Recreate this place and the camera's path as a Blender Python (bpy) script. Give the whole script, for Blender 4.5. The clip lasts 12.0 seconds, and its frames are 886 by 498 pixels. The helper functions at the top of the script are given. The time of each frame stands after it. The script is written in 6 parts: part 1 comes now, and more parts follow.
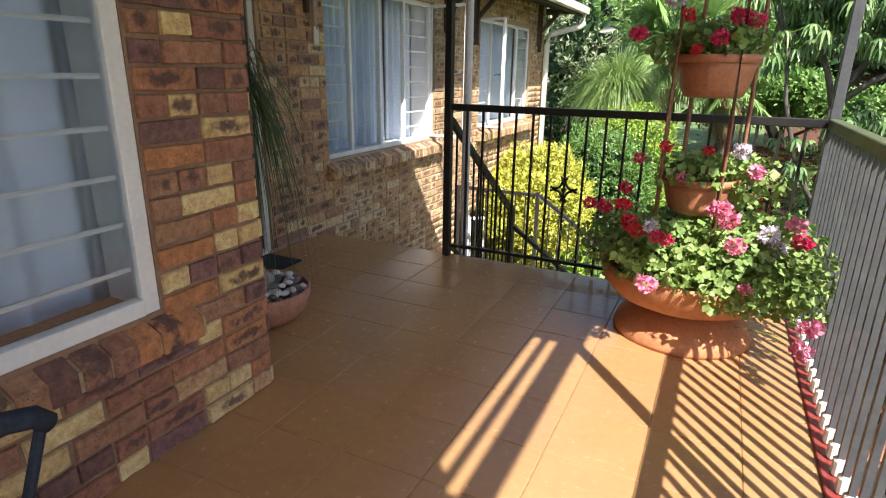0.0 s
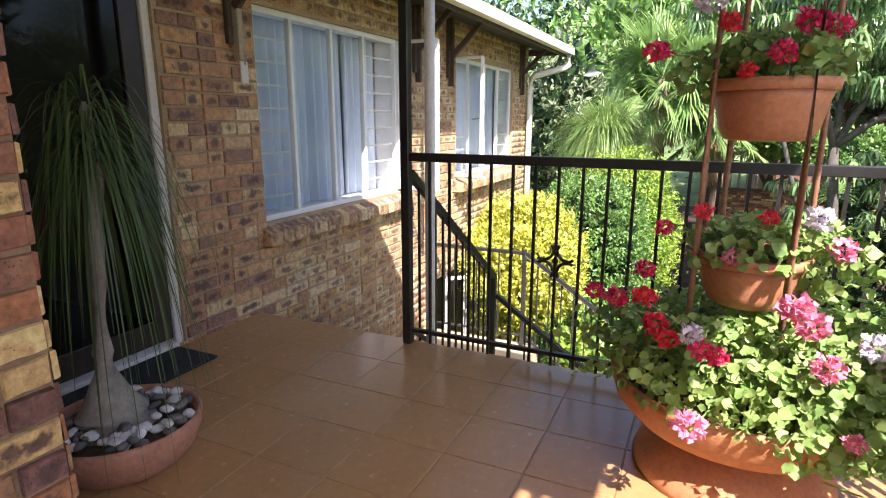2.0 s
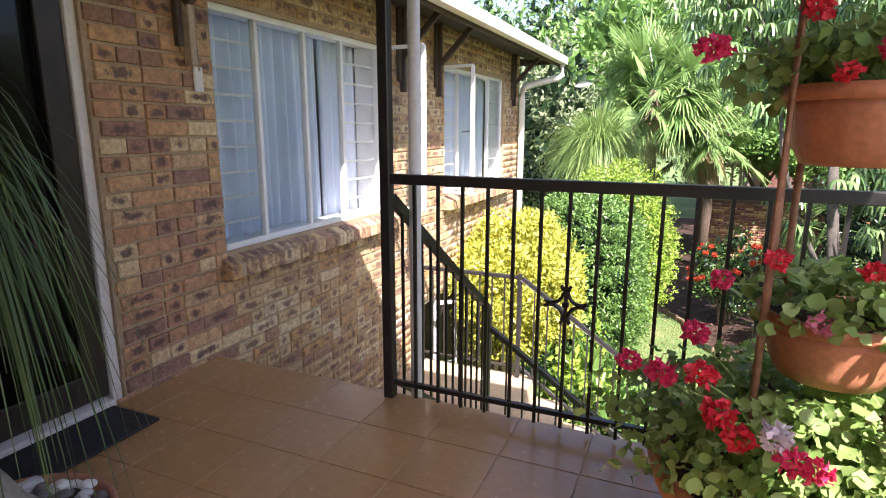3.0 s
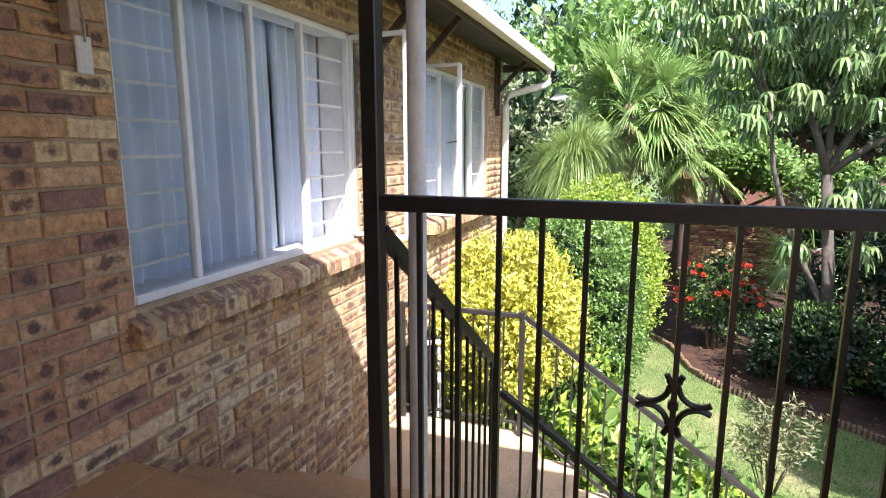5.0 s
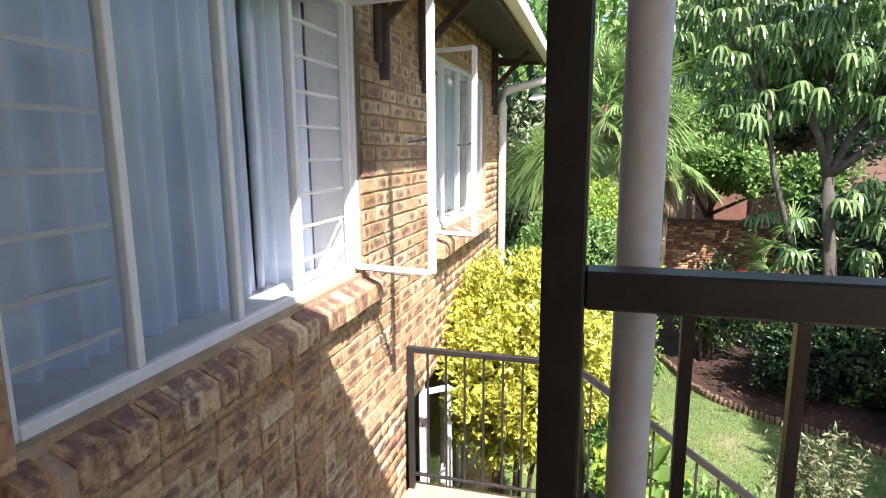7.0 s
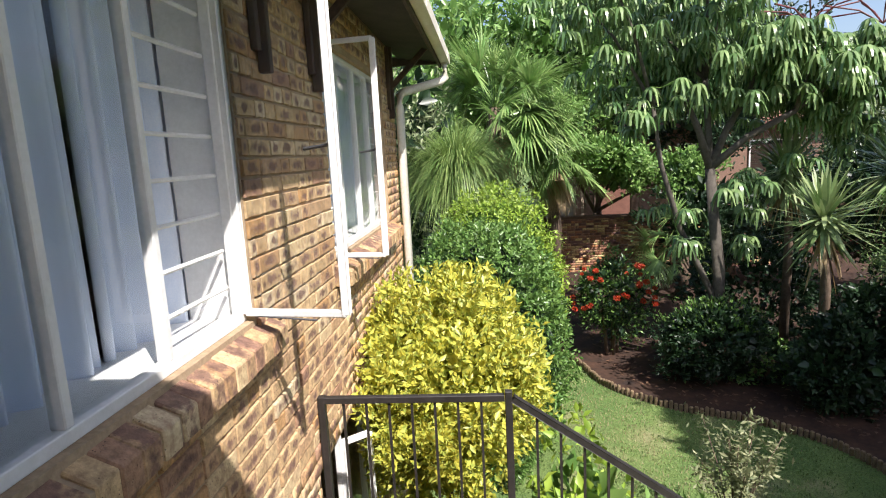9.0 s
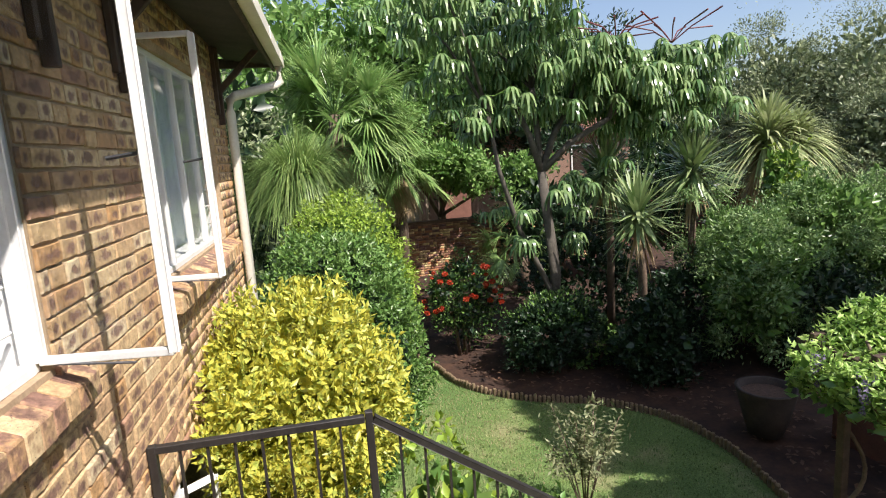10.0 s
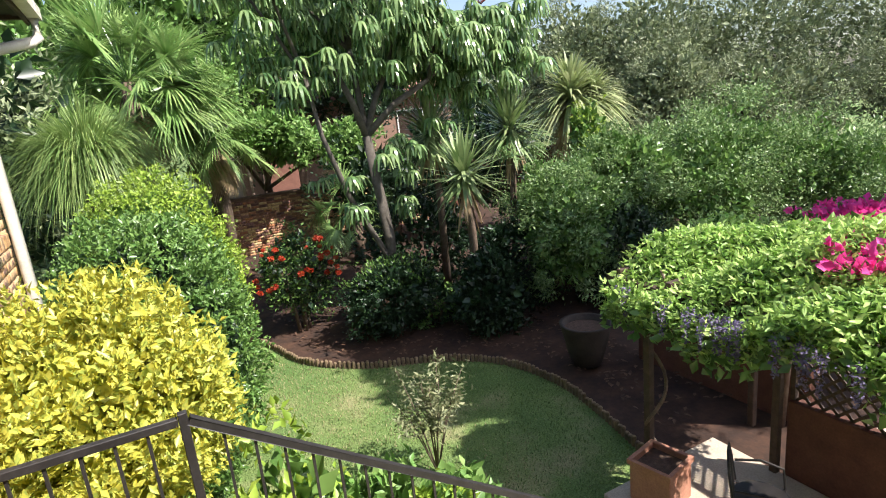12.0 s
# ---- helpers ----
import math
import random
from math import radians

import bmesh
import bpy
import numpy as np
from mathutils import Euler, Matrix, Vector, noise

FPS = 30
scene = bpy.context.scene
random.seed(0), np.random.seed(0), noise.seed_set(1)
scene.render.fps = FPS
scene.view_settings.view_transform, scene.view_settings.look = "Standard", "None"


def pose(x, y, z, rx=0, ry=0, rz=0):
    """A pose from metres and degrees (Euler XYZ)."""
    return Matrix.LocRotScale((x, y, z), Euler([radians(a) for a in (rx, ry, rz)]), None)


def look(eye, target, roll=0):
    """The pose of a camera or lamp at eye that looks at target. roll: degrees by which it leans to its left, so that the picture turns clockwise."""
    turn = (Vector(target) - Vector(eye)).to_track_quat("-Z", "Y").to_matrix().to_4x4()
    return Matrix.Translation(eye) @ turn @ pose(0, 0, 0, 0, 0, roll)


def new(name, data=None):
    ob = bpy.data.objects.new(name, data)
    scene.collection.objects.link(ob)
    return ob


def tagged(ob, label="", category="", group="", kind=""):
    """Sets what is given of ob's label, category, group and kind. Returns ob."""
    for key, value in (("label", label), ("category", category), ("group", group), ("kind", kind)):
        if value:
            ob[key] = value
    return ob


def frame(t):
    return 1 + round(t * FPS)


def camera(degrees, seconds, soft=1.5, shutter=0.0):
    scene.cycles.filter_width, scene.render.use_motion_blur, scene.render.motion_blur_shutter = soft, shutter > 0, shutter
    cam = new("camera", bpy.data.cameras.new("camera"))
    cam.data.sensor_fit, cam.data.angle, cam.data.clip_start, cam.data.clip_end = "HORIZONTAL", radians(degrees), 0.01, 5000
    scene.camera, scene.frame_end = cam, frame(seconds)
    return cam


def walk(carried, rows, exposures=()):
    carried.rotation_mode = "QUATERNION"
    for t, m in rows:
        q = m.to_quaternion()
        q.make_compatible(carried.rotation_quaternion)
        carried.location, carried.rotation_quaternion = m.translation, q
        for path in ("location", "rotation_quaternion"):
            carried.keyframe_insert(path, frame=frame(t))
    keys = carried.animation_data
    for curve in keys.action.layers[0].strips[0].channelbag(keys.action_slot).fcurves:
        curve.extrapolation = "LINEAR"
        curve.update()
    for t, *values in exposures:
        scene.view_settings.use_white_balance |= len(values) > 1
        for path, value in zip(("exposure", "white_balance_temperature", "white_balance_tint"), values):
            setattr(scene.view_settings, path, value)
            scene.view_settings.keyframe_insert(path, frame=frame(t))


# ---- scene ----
cam = camera(76.0, 12.0, 1.1)
PATH = [
    (0, (0.452, 2.187, 1.205), (-0.374, 3.906, 0.604), 0.9),
    (0.5, (0.396, 2.422, 1.216), (-0.436, 4.154, 0.661), 0.5),
    (1, (0.341, 2.642, 1.186), (-0.485, 4.392, 0.680), 0.6),
    (1.5, (0.316, 2.828, 1.171), (-0.514, 4.587, 0.705), 0.1),
    (2, (0.234, 3.013, 1.174), (-0.581, 4.783, 0.723), 0.1),
    (2.5, (0.130, 3.211, 1.191), (-0.671, 4.992, 0.759), 0.3),
    (3, (0.044, 3.433, 1.190), (-0.737, 5.227, 0.775), 0.1),
    (3.2, (0.001, 3.525, 1.199), (-0.772, 5.325, 0.799), 0.0),
    (4.8, (-0.394, 4.112, 1.136), (-1.070, 5.960, 0.781), -0.1),
    (5, (-0.441, 4.170, 1.132), (-1.110, 6.021, 0.775), -0.0),
    (5.5, (-0.583, 4.314, 1.127), (-1.220, 6.177, 0.772), 0.0),
    (6, (-0.760, 4.479, 1.130), (-1.358, 6.356, 0.783), -0.1),
    (6.5, (-0.916, 4.656, 1.127), (-1.479, 6.544, 0.782), -0.2),
    (6.7, (-0.989, 4.755, 1.134), (-1.540, 6.647, 0.789), -0.3),
    (8.3, (-1.331, 5.305, 1.127), (-1.666, 7.248, 0.792), -1.8),
    (8.5, (-1.310, 5.312, 1.111), (-1.612, 7.263, 0.790), -2.5),
    (9, (-1.297, 5.391, 1.128), (-1.460, 7.357, 0.798), -2.9),
    (9.5, (-1.300, 5.490, 1.134), (-1.229, 7.460, 0.796), -3.2),
    (10, (-1.300, 5.535, 1.123), (-0.934, 7.472, 0.788), -3.8),
    (10.5, (-1.275, 5.600, 1.100), (-0.714, 7.489, 0.760), -4.5),
    (11, (-1.245, 5.640, 1.093), (-0.573, 7.488, 0.730), -4.7),
    (11.5, (-1.200, 5.648, 1.083), (-0.433, 7.447, 0.665), -5.1),
    (12, (-1.180, 5.671, 1.058), (-0.301, 7.400, 0.570), -5.8),
]
walk(cam, [(t, look(eye, target, roll)) for t, eye, target, roll in PATH],
     [(0, 1.2, 6300, 14), (1.5, 1.5, 6250, 18), (3, 1.76, 6200, 24), (5, 1.55, 6150, 24), (6.5, 1.45, 6150, 22), (8.5, 0.88, 6250, 16), (10, 0.62, 6400, 16), (11, 0.68, 6400, 14), (11.5, 0.76, 6380, 14), (12, 1.0, 6350, 15)])

# ---- light ----
world = bpy.data.worlds.new("sky")
scene.world = world
world.use_nodes = True
wn = world.node_tree
sky = wn.nodes.new("ShaderNodeTexSky")
sky.sky_type = "NISHITA"
sky.sun_disc = False
sky.sun_elevation = radians(50)
sky.sun_rotation = radians(140)
sky.dust_density = 2.0
wn.links.new(sky.outputs["Color"], wn.nodes["Background"].inputs["Color"])
wn.nodes["Background"].inputs["Strength"].default_value = 0.115
SUN_WAY = Vector((0.53, -0.65, 1.0))
sun = new("sun", bpy.data.lights.new("sun", "SUN"))
sun.data.energy, sun.data.angle, sun.data.color = 4.9, radians(0.5), (1.0, 0.95, 0.86)
sun.matrix_world = look(SUN_WAY * 20, (0, 0, 0))

# ---- materials ----
def mat(name):
    m = bpy.data.materials.new(name)
    m.use_nodes = True
    n = m.node_tree
    return m, n, n.nodes["Principled BSDF"]


def tex_noise(n, scale, detail=4, rough=0.6, vec=None):
    t = n.nodes.new("ShaderNodeTexNoise")
    t.inputs["Scale"].default_value, t.inputs["Detail"].default_value, t.inputs["Roughness"].default_value = scale, detail, rough
    if vec:
        n.links.new(vec, t.inputs["Vector"])
    return t.outputs["Fac"]


def ramp(n, fac, stops, constant=False):
    r = n.nodes.new("ShaderNodeValToRGB")
    if constant:
        r.color_ramp.interpolation = "CONSTANT"
    e = r.color_ramp.elements
    while len(e) < len(stops):
        e.new(0.5)
    for el, (p, c) in zip(e, stops):
        el.position = p
        el.color = (*c, 1)
    n.links.new(fac, r.inputs["Fac"])
    return r.outputs["Color"]


def mix(n, fac, a, b, mode="MIX"):
    m = n.nodes.new("ShaderNodeMix")
    m.data_type, m.blend_type = "RGBA", mode
    for sock, v in ((m.inputs["Factor"], fac), (m.inputs["A"], a), (m.inputs["B"], b)):
        if hasattr(v, "links"):
            n.links.new(v, sock)
        elif isinstance(v, tuple):
            sock.default_value = (*v, 1)
        else:
            sock.default_value = v
    return m.outputs["Result"]


def bump(n, bsdf, height, strength=0.3, dist=0.01):
    b = n.nodes.new("ShaderNodeBump")
    b.inputs["Strength"].default_value, b.inputs["Distance"].default_value = strength, dist
    n.links.new(height, b.inputs["Height"])
    n.links.new(b.outputs["Normal"], bsdf.inputs["Normal"])


def obj_vec(n):
    g = n.nodes.new("ShaderNodeNewGeometry")
    return g.outputs["Position"]


def plain(name, a, b, rough=0.6, scale=6.0, metal=0.0, bumps=0.15, fine=60.0, spec=None):
    """A surface of two mottled tones with a fine grain."""
    m, n, p = mat(name)
    v = obj_vec(n)
    f = tex_noise(n, scale, 5, 0.65, v)
    g = tex_noise(n, fine, 3, 0.6, v)
    c = ramp(n, f, [(0.3, a), (0.7, b)])
    c = mix(n, 0.12, c, ramp(n, g, [(0.35, (0, 0, 0)), (0.65, (1, 1, 1))]), "OVERLAY")
    n.links.new(c, p.inputs["Base Color"])
    p.inputs["Roughness"].default_value, p.inputs["Metallic"].default_value = rough, metal
    if spec is not None:
        p.inputs["Specular IOR Level"].default_value = spec
    bump(n, p, g, bumps, 0.004)
    return m


def rand_socket(n, island):
    if island:
        return n.nodes.new("ShaderNodeNewGeometry").outputs["Random Per Island"]
    return n.nodes.new("ShaderNodeObjectInfo").outputs["Random"]


def brick_mat(name, island, tones, flash, share):
    m, n, p = mat(name)
    v = obj_vec(n)
    r = rand_socket(n, island)
    k = len(tones)
    c = ramp(n, r, [(i / k, t) for i, t in enumerate(tones)], True)
    # a dark kiln flash in the middle of some bricks, with an uneven outline
    at = n.nodes.new("ShaderNodeAttribute")
    at.attribute_name = "local"
    ln = n.nodes.new("ShaderNodeVectorMath")
    ln.operation = "LENGTH"
    n.links.new(at.outputs["Vector"], ln.inputs[0])
    big = tex_noise(n, 22.0, 3, 0.6, v)
    wob = n.nodes.new("ShaderNodeMath")
    wob.operation = "MULTIPLY_ADD"
    n.links.new(big, wob.inputs[0])
    wob.inputs[1].default_value = 1.2
    n.links.new(ln.outputs["Value"], wob.inputs[2])
    hsh = n.nodes.new("ShaderNodeMath")
    hsh.operation = "MULTIPLY"
    n.links.new(r, hsh.inputs[0])
    hsh.inputs[1].default_value = 37.0
    fra = n.nodes.new("ShaderNodeMath")
    fra.operation = "FRACT"
    n.links.new(hsh.outputs[0], fra.inputs[0])
    has = ramp(n, fra.outputs[0], [(0.0, (0.9, 0.9, 0.9)), (share, (0, 0, 0))], True)
    spot = ramp(n, wob.outputs[0], [(0.78, (1, 1, 1)), (1.0, (0, 0, 0))])
    c = mix(n, mix(n, 1.0, spot, has, "MULTIPLY"), c, flash)
    mid = tex_noise(n, 35.0, 5, 0.7, v)
    c = mix(n, 0.6, c, ramp(n, mid, [(0.3, (0.12, 0.12, 0.12)), (0.7, (0.88, 0.88, 0.88))]), "OVERLAY")
    vo = n.nodes.new("ShaderNodeTexVoronoi")
    vo.inputs["Scale"].default_value = 90.0
    n.links.new(v, vo.inputs["Vector"])
    pits = ramp(n, vo.outputs["Distance"], [(0.12, (1, 1, 1)), (0.2, (0, 0, 0))])
    gate = ramp(n, tex_noise(n, 11.0, 2, 0.5, v), [(0.5, (0, 0, 0)), (0.6, (1, 1, 1))])
    pits = mix(n, 1.0, pits, gate, "MULTIPLY")
    c = mix(n, pits, c, (0.05, 0.03, 0.025))
    n.links.new(c, p.inputs["Base Color"])
    p.inputs["Roughness"].default_value = 0.78
    bump(n, p, mid, 0.75, 0.008)
    return m


def tile_mat(name, a, b, c2, rough):
    m, n, p = mat(name)
    v = obj_vec(n)
    r = rand_socket(n, False)
    f = tex_noise(n, 2.2, 6, 0.65, v)
    c = ramp(n, f, [(0.3, a), (0.7, b)])
    c = mix(n, 0.35, c, ramp(n, r, [(0.0, a), (0.5, b), (1.0, c2)]))
    g = tex_noise(n, 30.0, 4, 0.7, v)
    c = mix(n, 0.06, c, ramp(n, g, [(0.35, (0.1, 0.1, 0.1)), (0.65, (0.9, 0.9, 0.9))]), "OVERLAY")
    n.links.new(c, p.inputs["Base Color"])
    n.links.new(ramp(n, g, [(0.3, (rough, rough, rough)), (0.75, (rough + 0.16,) * 3)]), p.inputs["Roughness"])
    bump(n, p, f, 0.03, 0.004)
    return m


def leaf_mat(name, a, b, edge=None, rough=0.45, glow=0.3):
    """Leaves: each its own tone, with light shining through them."""
    m, n, p = mat(name)
    r = rand_socket(n, True)
    v = obj_vec(n)
    c = mix(n, r, a, b)
    f = tex_noise(n, 3.0, 3, 0.6, v)
    c = mix(n, 0.4, c, ramp(n, f, [(0.3, (0.15, 0.15, 0.15)), (0.7, (0.85, 0.85, 0.85))]), "OVERLAY")
    if edge:
        c = mix(n, ramp(n, tex_noise(n, 26.0, 2, 0.5, v), [(0.5, (0, 0, 0)), (0.58, (1, 1, 1))]), c, edge)
    n.links.new(c, p.inputs["Base Color"])
    p.inputs["Roughness"].default_value = rough
    tr = n.nodes.new("ShaderNodeBsdfTranslucent")
    n.links.new(c, tr.inputs["Color"])
    mx = n.nodes.new("ShaderNodeMixShader")
    mx.inputs["Fac"].default_value = glow
    n.links.new(p.outputs["BSDF"], mx.inputs[1])
    n.links.new(tr.outputs["BSDF"], mx.inputs[2])
    n.links.new(mx.outputs["Shader"], n.nodes["Material Output"].inputs["Surface"])
    return m


def glass_mat(name, tint=(0.97, 0.98, 0.98), ior=1.5):
    m, n, p = mat(name)
    n.nodes.remove(p)
    fr = n.nodes.new("ShaderNodeFresnel")
    fr.inputs["IOR"].default_value = ior
    tr = n.nodes.new("ShaderNodeBsdfTransparent")
    tr.inputs["Color"].default_value = (*tint, 1)
    gl = n.nodes.new("ShaderNodeBsdfGlossy")
    gl.inputs["Roughness"].default_value = 0.01
    mx = n.nodes.new("ShaderNodeMixShader")
    n.links.new(fr.outputs["Fac"], mx.inputs[0])
    n.links.new(tr.outputs["BSDF"], mx.inputs[1])
    n.links.new(gl.outputs["BSDF"], mx.inputs[2])
    n.links.new(mx.outputs["Shader"], n.nodes["Material Output"].inputs["Surface"])
    return m


RED_TONES = [(0.30, 0.13, 0.08), (0.38, 0.165, 0.085), (0.17, 0.085, 0.07), (0.66, 0.49, 0.23), (0.44, 0.19, 0.08), (0.30, 0.145, 0.09), (0.20, 0.10, 0.09), (0.58, 0.40, 0.18), (0.35, 0.185, 0.105), (0.23, 0.115, 0.09), (0.62, 0.45, 0.22), (0.28, 0.13, 0.085), (0.48, 0.29, 0.15), (0.33, 0.16, 0.095)]
TAN_TONES = [(0.48, 0.32, 0.17), (0.54, 0.37, 0.20), (0.43, 0.26, 0.13), (0.57, 0.42, 0.24), (0.50, 0.34, 0.18), (0.36, 0.21, 0.13), (0.53, 0.37, 0.20), (0.46, 0.27, 0.12), (0.58, 0.45, 0.28), (0.45, 0.29, 0.16)]
BROWN_TONES = [(0.42, 0.22, 0.115), (0.48, 0.27, 0.135), (0.30, 0.16, 0.11), (0.52, 0.31, 0.16), (0.44, 0.24, 0.13), (0.60, 0.44, 0.25), (0.38, 0.20, 0.115), (0.28, 0.15, 0.11), (0.50, 0.32, 0.18)]
DARK_FLASH = (0.10, 0.055, 0.05)
BRICK_RED = brick_mat("brick_red", False, RED_TONES, DARK_FLASH, 0.3)
BRICK_RED_ALL = brick_mat("brick_red_joined", True, RED_TONES, DARK_FLASH, 0.3)
BRICK_BROWN = brick_mat("brick_brown", False, BROWN_TONES, DARK_FLASH, 0.5)
BRICK_BROWN_ALL = brick_mat("brick_brown_joined", True, BROWN_TONES, DARK_FLASH, 0.5)
BRICK_TAN = brick_mat("brick_tan", False, TAN_TONES, (0.19, 0.105, 0.08), 0.78)
BRICK_TAN_ALL = brick_mat("brick_tan_joined", True, TAN_TONES, (0.19, 0.105, 0.08), 0.78)
MORTAR = plain("mortar", (0.33, 0.235, 0.145), (0.45, 0.335, 0.215), 0.9, 9, bumps=0.6)
MORTAR_RED = plain("mortar_red", (0.21, 0.125, 0.08), (0.31, 0.195, 0.125), 0.9, 9, bumps=0.6)
TILE = tile_mat("floor_tile", (0.39, 0.215, 0.09), (0.45, 0.26, 0.115), (0.42, 0.235, 0.12), 0.15)
GROUT = plain("grout", (0.31, 0.175, 0.078), (0.39, 0.225, 0.10), 0.4)
CONCRETE = plain("stair_concrete", (0.42, 0.32, 0.2), (0.55, 0.43, 0.28), 0.85, 3, bumps=0.4)
STEP_TILE = plain("step_tile", (0.36, 0.215, 0.10), (0.45, 0.275, 0.135), 0.4, 4, bumps=0.15)
WHITE = plain("white_paint", (0.72, 0.72, 0.70), (0.82, 0.82, 0.80), 0.4, 8, bumps=0.06)
PIPE_WHITE = plain("pipe_white", (0.62, 0.58, 0.55), (0.74, 0.70, 0.66), 0.45, 5, bumps=0.05)
CREAM = plain("gutter_cream", (0.66, 0.62, 0.52), (0.78, 0.74, 0.64), 0.45, 5, bumps=0.05)
BLACK_STEEL = plain("black_steel", (0.012, 0.011, 0.011), (0.03, 0.026, 0.024), 0.38, 14, bumps=0.12)
GREY_STEEL = plain("grey_steel", (0.05, 0.052, 0.06), (0.085, 0.085, 0.09), 0.42, 10, bumps=0.1)
BRONZE_RAIL = plain("dark_bronze_paint", (0.018, 0.016, 0.015), (0.036, 0.032, 0.03), 0.5, 10, bumps=0.12)
GREEN_RAIL = plain("green_rail_paint", (0.07, 0.085, 0.03), (0.12, 0.13, 0.05), 0.5, 8, bumps=0.1)
RED_PAINT = plain("red_floor_paint", (0.20, 0.03, 0.025), (0.28, 0.05, 0.04), 0.5, 9)
TERRACOTTA = plain("terracotta", (0.44, 0.17, 0.07), (0.54, 0.24, 0.11), 0.7, 7, bumps=0.2)
TERRACOTTA_DULL = plain("terracotta_dull", (0.36, 0.16, 0.10), (0.46, 0.23, 0.15), 0.75, 7, bumps=0.2)
PLASTIC_POT = plain("brown_pot", (0.40, 0.15, 0.075), (0.50, 0.21, 0.11), 0.55, 6, bumps=0.08)
CANE = plain("cane", (0.22, 0.10, 0.055), (0.33, 0.16, 0.09), 0.6, 30, bumps=0.2)
SOIL = plain("soil", (0.05, 0.03, 0.02), (0.12, 0.07, 0.045), 0.95, 25, bumps=0.8)
BARK_GREY = plain("bark_grey", (0.055, 0.047, 0.036), (0.12, 0.105, 0.085), 0.9, 12, bumps=0.7)
BARK_BROWN = plain("bark_brown", (0.09, 0.06, 0.04), (0.18, 0.13, 0.09), 0.9, 14, bumps=0.8)
ELEPHANT = plain("elephant_bark", (0.22, 0.19, 0.16), (0.34, 0.30, 0.26), 0.85, 18, bumps=0.5)
TIMBER = plain("dark_timber", (0.04, 0.026, 0.018), (0.09, 0.058, 0.04), 0.75, 12, bumps=0.4)
TIMBER_PALE = plain("weathered_timber", (0.34, 0.26, 0.19), (0.46, 0.36, 0.27), 0.8, 9, bumps=0.4)
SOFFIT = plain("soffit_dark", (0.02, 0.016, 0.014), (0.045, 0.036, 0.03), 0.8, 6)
ROOF = plain("roof_sheet", (0.10, 0.075, 0.06), (0.16, 0.12, 0.10), 0.7, 4)
# For the unseen roof underside: made pale to bounce light onto the walls.
BOUNCE_WHITE = plain("bounce_white", (0.66, 0.64, 0.60), (0.76, 0.74, 0.70), 0.6, 5)
PEBBLE_WHITE = plain("pebble_pale", (0.55, 0.52, 0.50), (0.72, 0.70, 0.68), 0.6, 20)
PEBBLE_DARK = plain("pebble_dark", (0.10, 0.085, 0.08), (0.2, 0.17, 0.16), 0.6, 20)
RUBBER = plain("mat_rubber", (0.012, 0.012, 0.015), (0.03, 0.028, 0.03), 0.85, 40, bumps=0.6)
NAVY = plain("navy_fabric", (0.012, 0.018, 0.035), (0.025, 0.035, 0.06), 0.75, 30, bumps=0.3)
CURTAIN = plain("curtain_cloth", (0.66, 0.74, 0.87), (0.78, 0.84, 0.94), 0.85, 4, bumps=0.2, fine=200)
PLASTER = plain("room_plaster", (0.55, 0.53, 0.5), (0.62, 0.6, 0.57), 0.9, 3)
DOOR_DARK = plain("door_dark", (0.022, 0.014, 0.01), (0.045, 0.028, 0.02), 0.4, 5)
GLASS = glass_mat("window_glass")
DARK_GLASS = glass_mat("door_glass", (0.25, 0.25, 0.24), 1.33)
STONE_EDGE = plain("log_edging", (0.13, 0.09, 0.05), (0.25, 0.18, 0.105), 0.9, 12, bumps=0.5)

L_YELLOW = leaf_mat("leaf_yellow", (0.66, 0.60, 0.08), (0.54, 0.55, 0.10), (0.36, 0.43, 0.08), 0.4, 0.3)
L_GREEN = leaf_mat("leaf_green", (0.075, 0.165, 0.035), (0.19, 0.32, 0.08), None, 0.3, 0.25)
L_GREEN_TIP = leaf_mat("leaf_lime", (0.24, 0.38, 0.05), (0.36, 0.48, 0.07), None, 0.4, 0.3)
# Near-black leaf tone with deep shade put into the colour.
L_DARK_SHADE = leaf_mat("leaf_dark_shade", (0.014, 0.034, 0.015), (0.034, 0.075, 0.028), None, 0.4, 0.2)
L_GERANIUM = leaf_mat("leaf_geranium", (0.18, 0.31, 0.07), (0.32, 0.42, 0.13), None, 0.55, 0.3)
L_SCHEFFLERA = leaf_mat("leaf_umbrella", (0.09, 0.19, 0.065), (0.32, 0.44, 0.18), None, 0.26, 0.25)
L_PALM = leaf_mat("leaf_palm", (0.16, 0.30, 0.08), (0.32, 0.44, 0.15), None, 0.4, 0.25)
L_PALM_DRY = leaf_mat("leaf_palm_dry", (0.36, 0.25, 0.13), (0.50, 0.38, 0.22), None, 0.8, 0.2)
L_GRASS = leaf_mat("leaf_sedge", (0.13, 0.24, 0.06), (0.36, 0.46, 0.15), None, 0.45, 0.25)
L_YUCCA = leaf_mat("leaf_yucca", (0.12, 0.21, 0.07), (0.36, 0.44, 0.20), None, 0.35, 0.15)
L_CORDYLINE = leaf_mat("leaf_cordyline", (0.24, 0.32, 0.12), (0.50, 0.54, 0.28), None, 0.4, 0.25)
L_SHRUB = leaf_mat("leaf_shrub", (0.11, 0.21, 0.065), (0.30, 0.42, 0.16), None, 0.4, 0.3)
L_OLIVE = leaf_mat("leaf_olive", (0.13, 0.175, 0.075), (0.36, 0.41, 0.23), None, 0.45, 0.2)
L_BRIGHT = leaf_mat("leaf_bright", (0.14, 0.30, 0.065), (0.30, 0.45, 0.13), None, 0.45, 0.35)
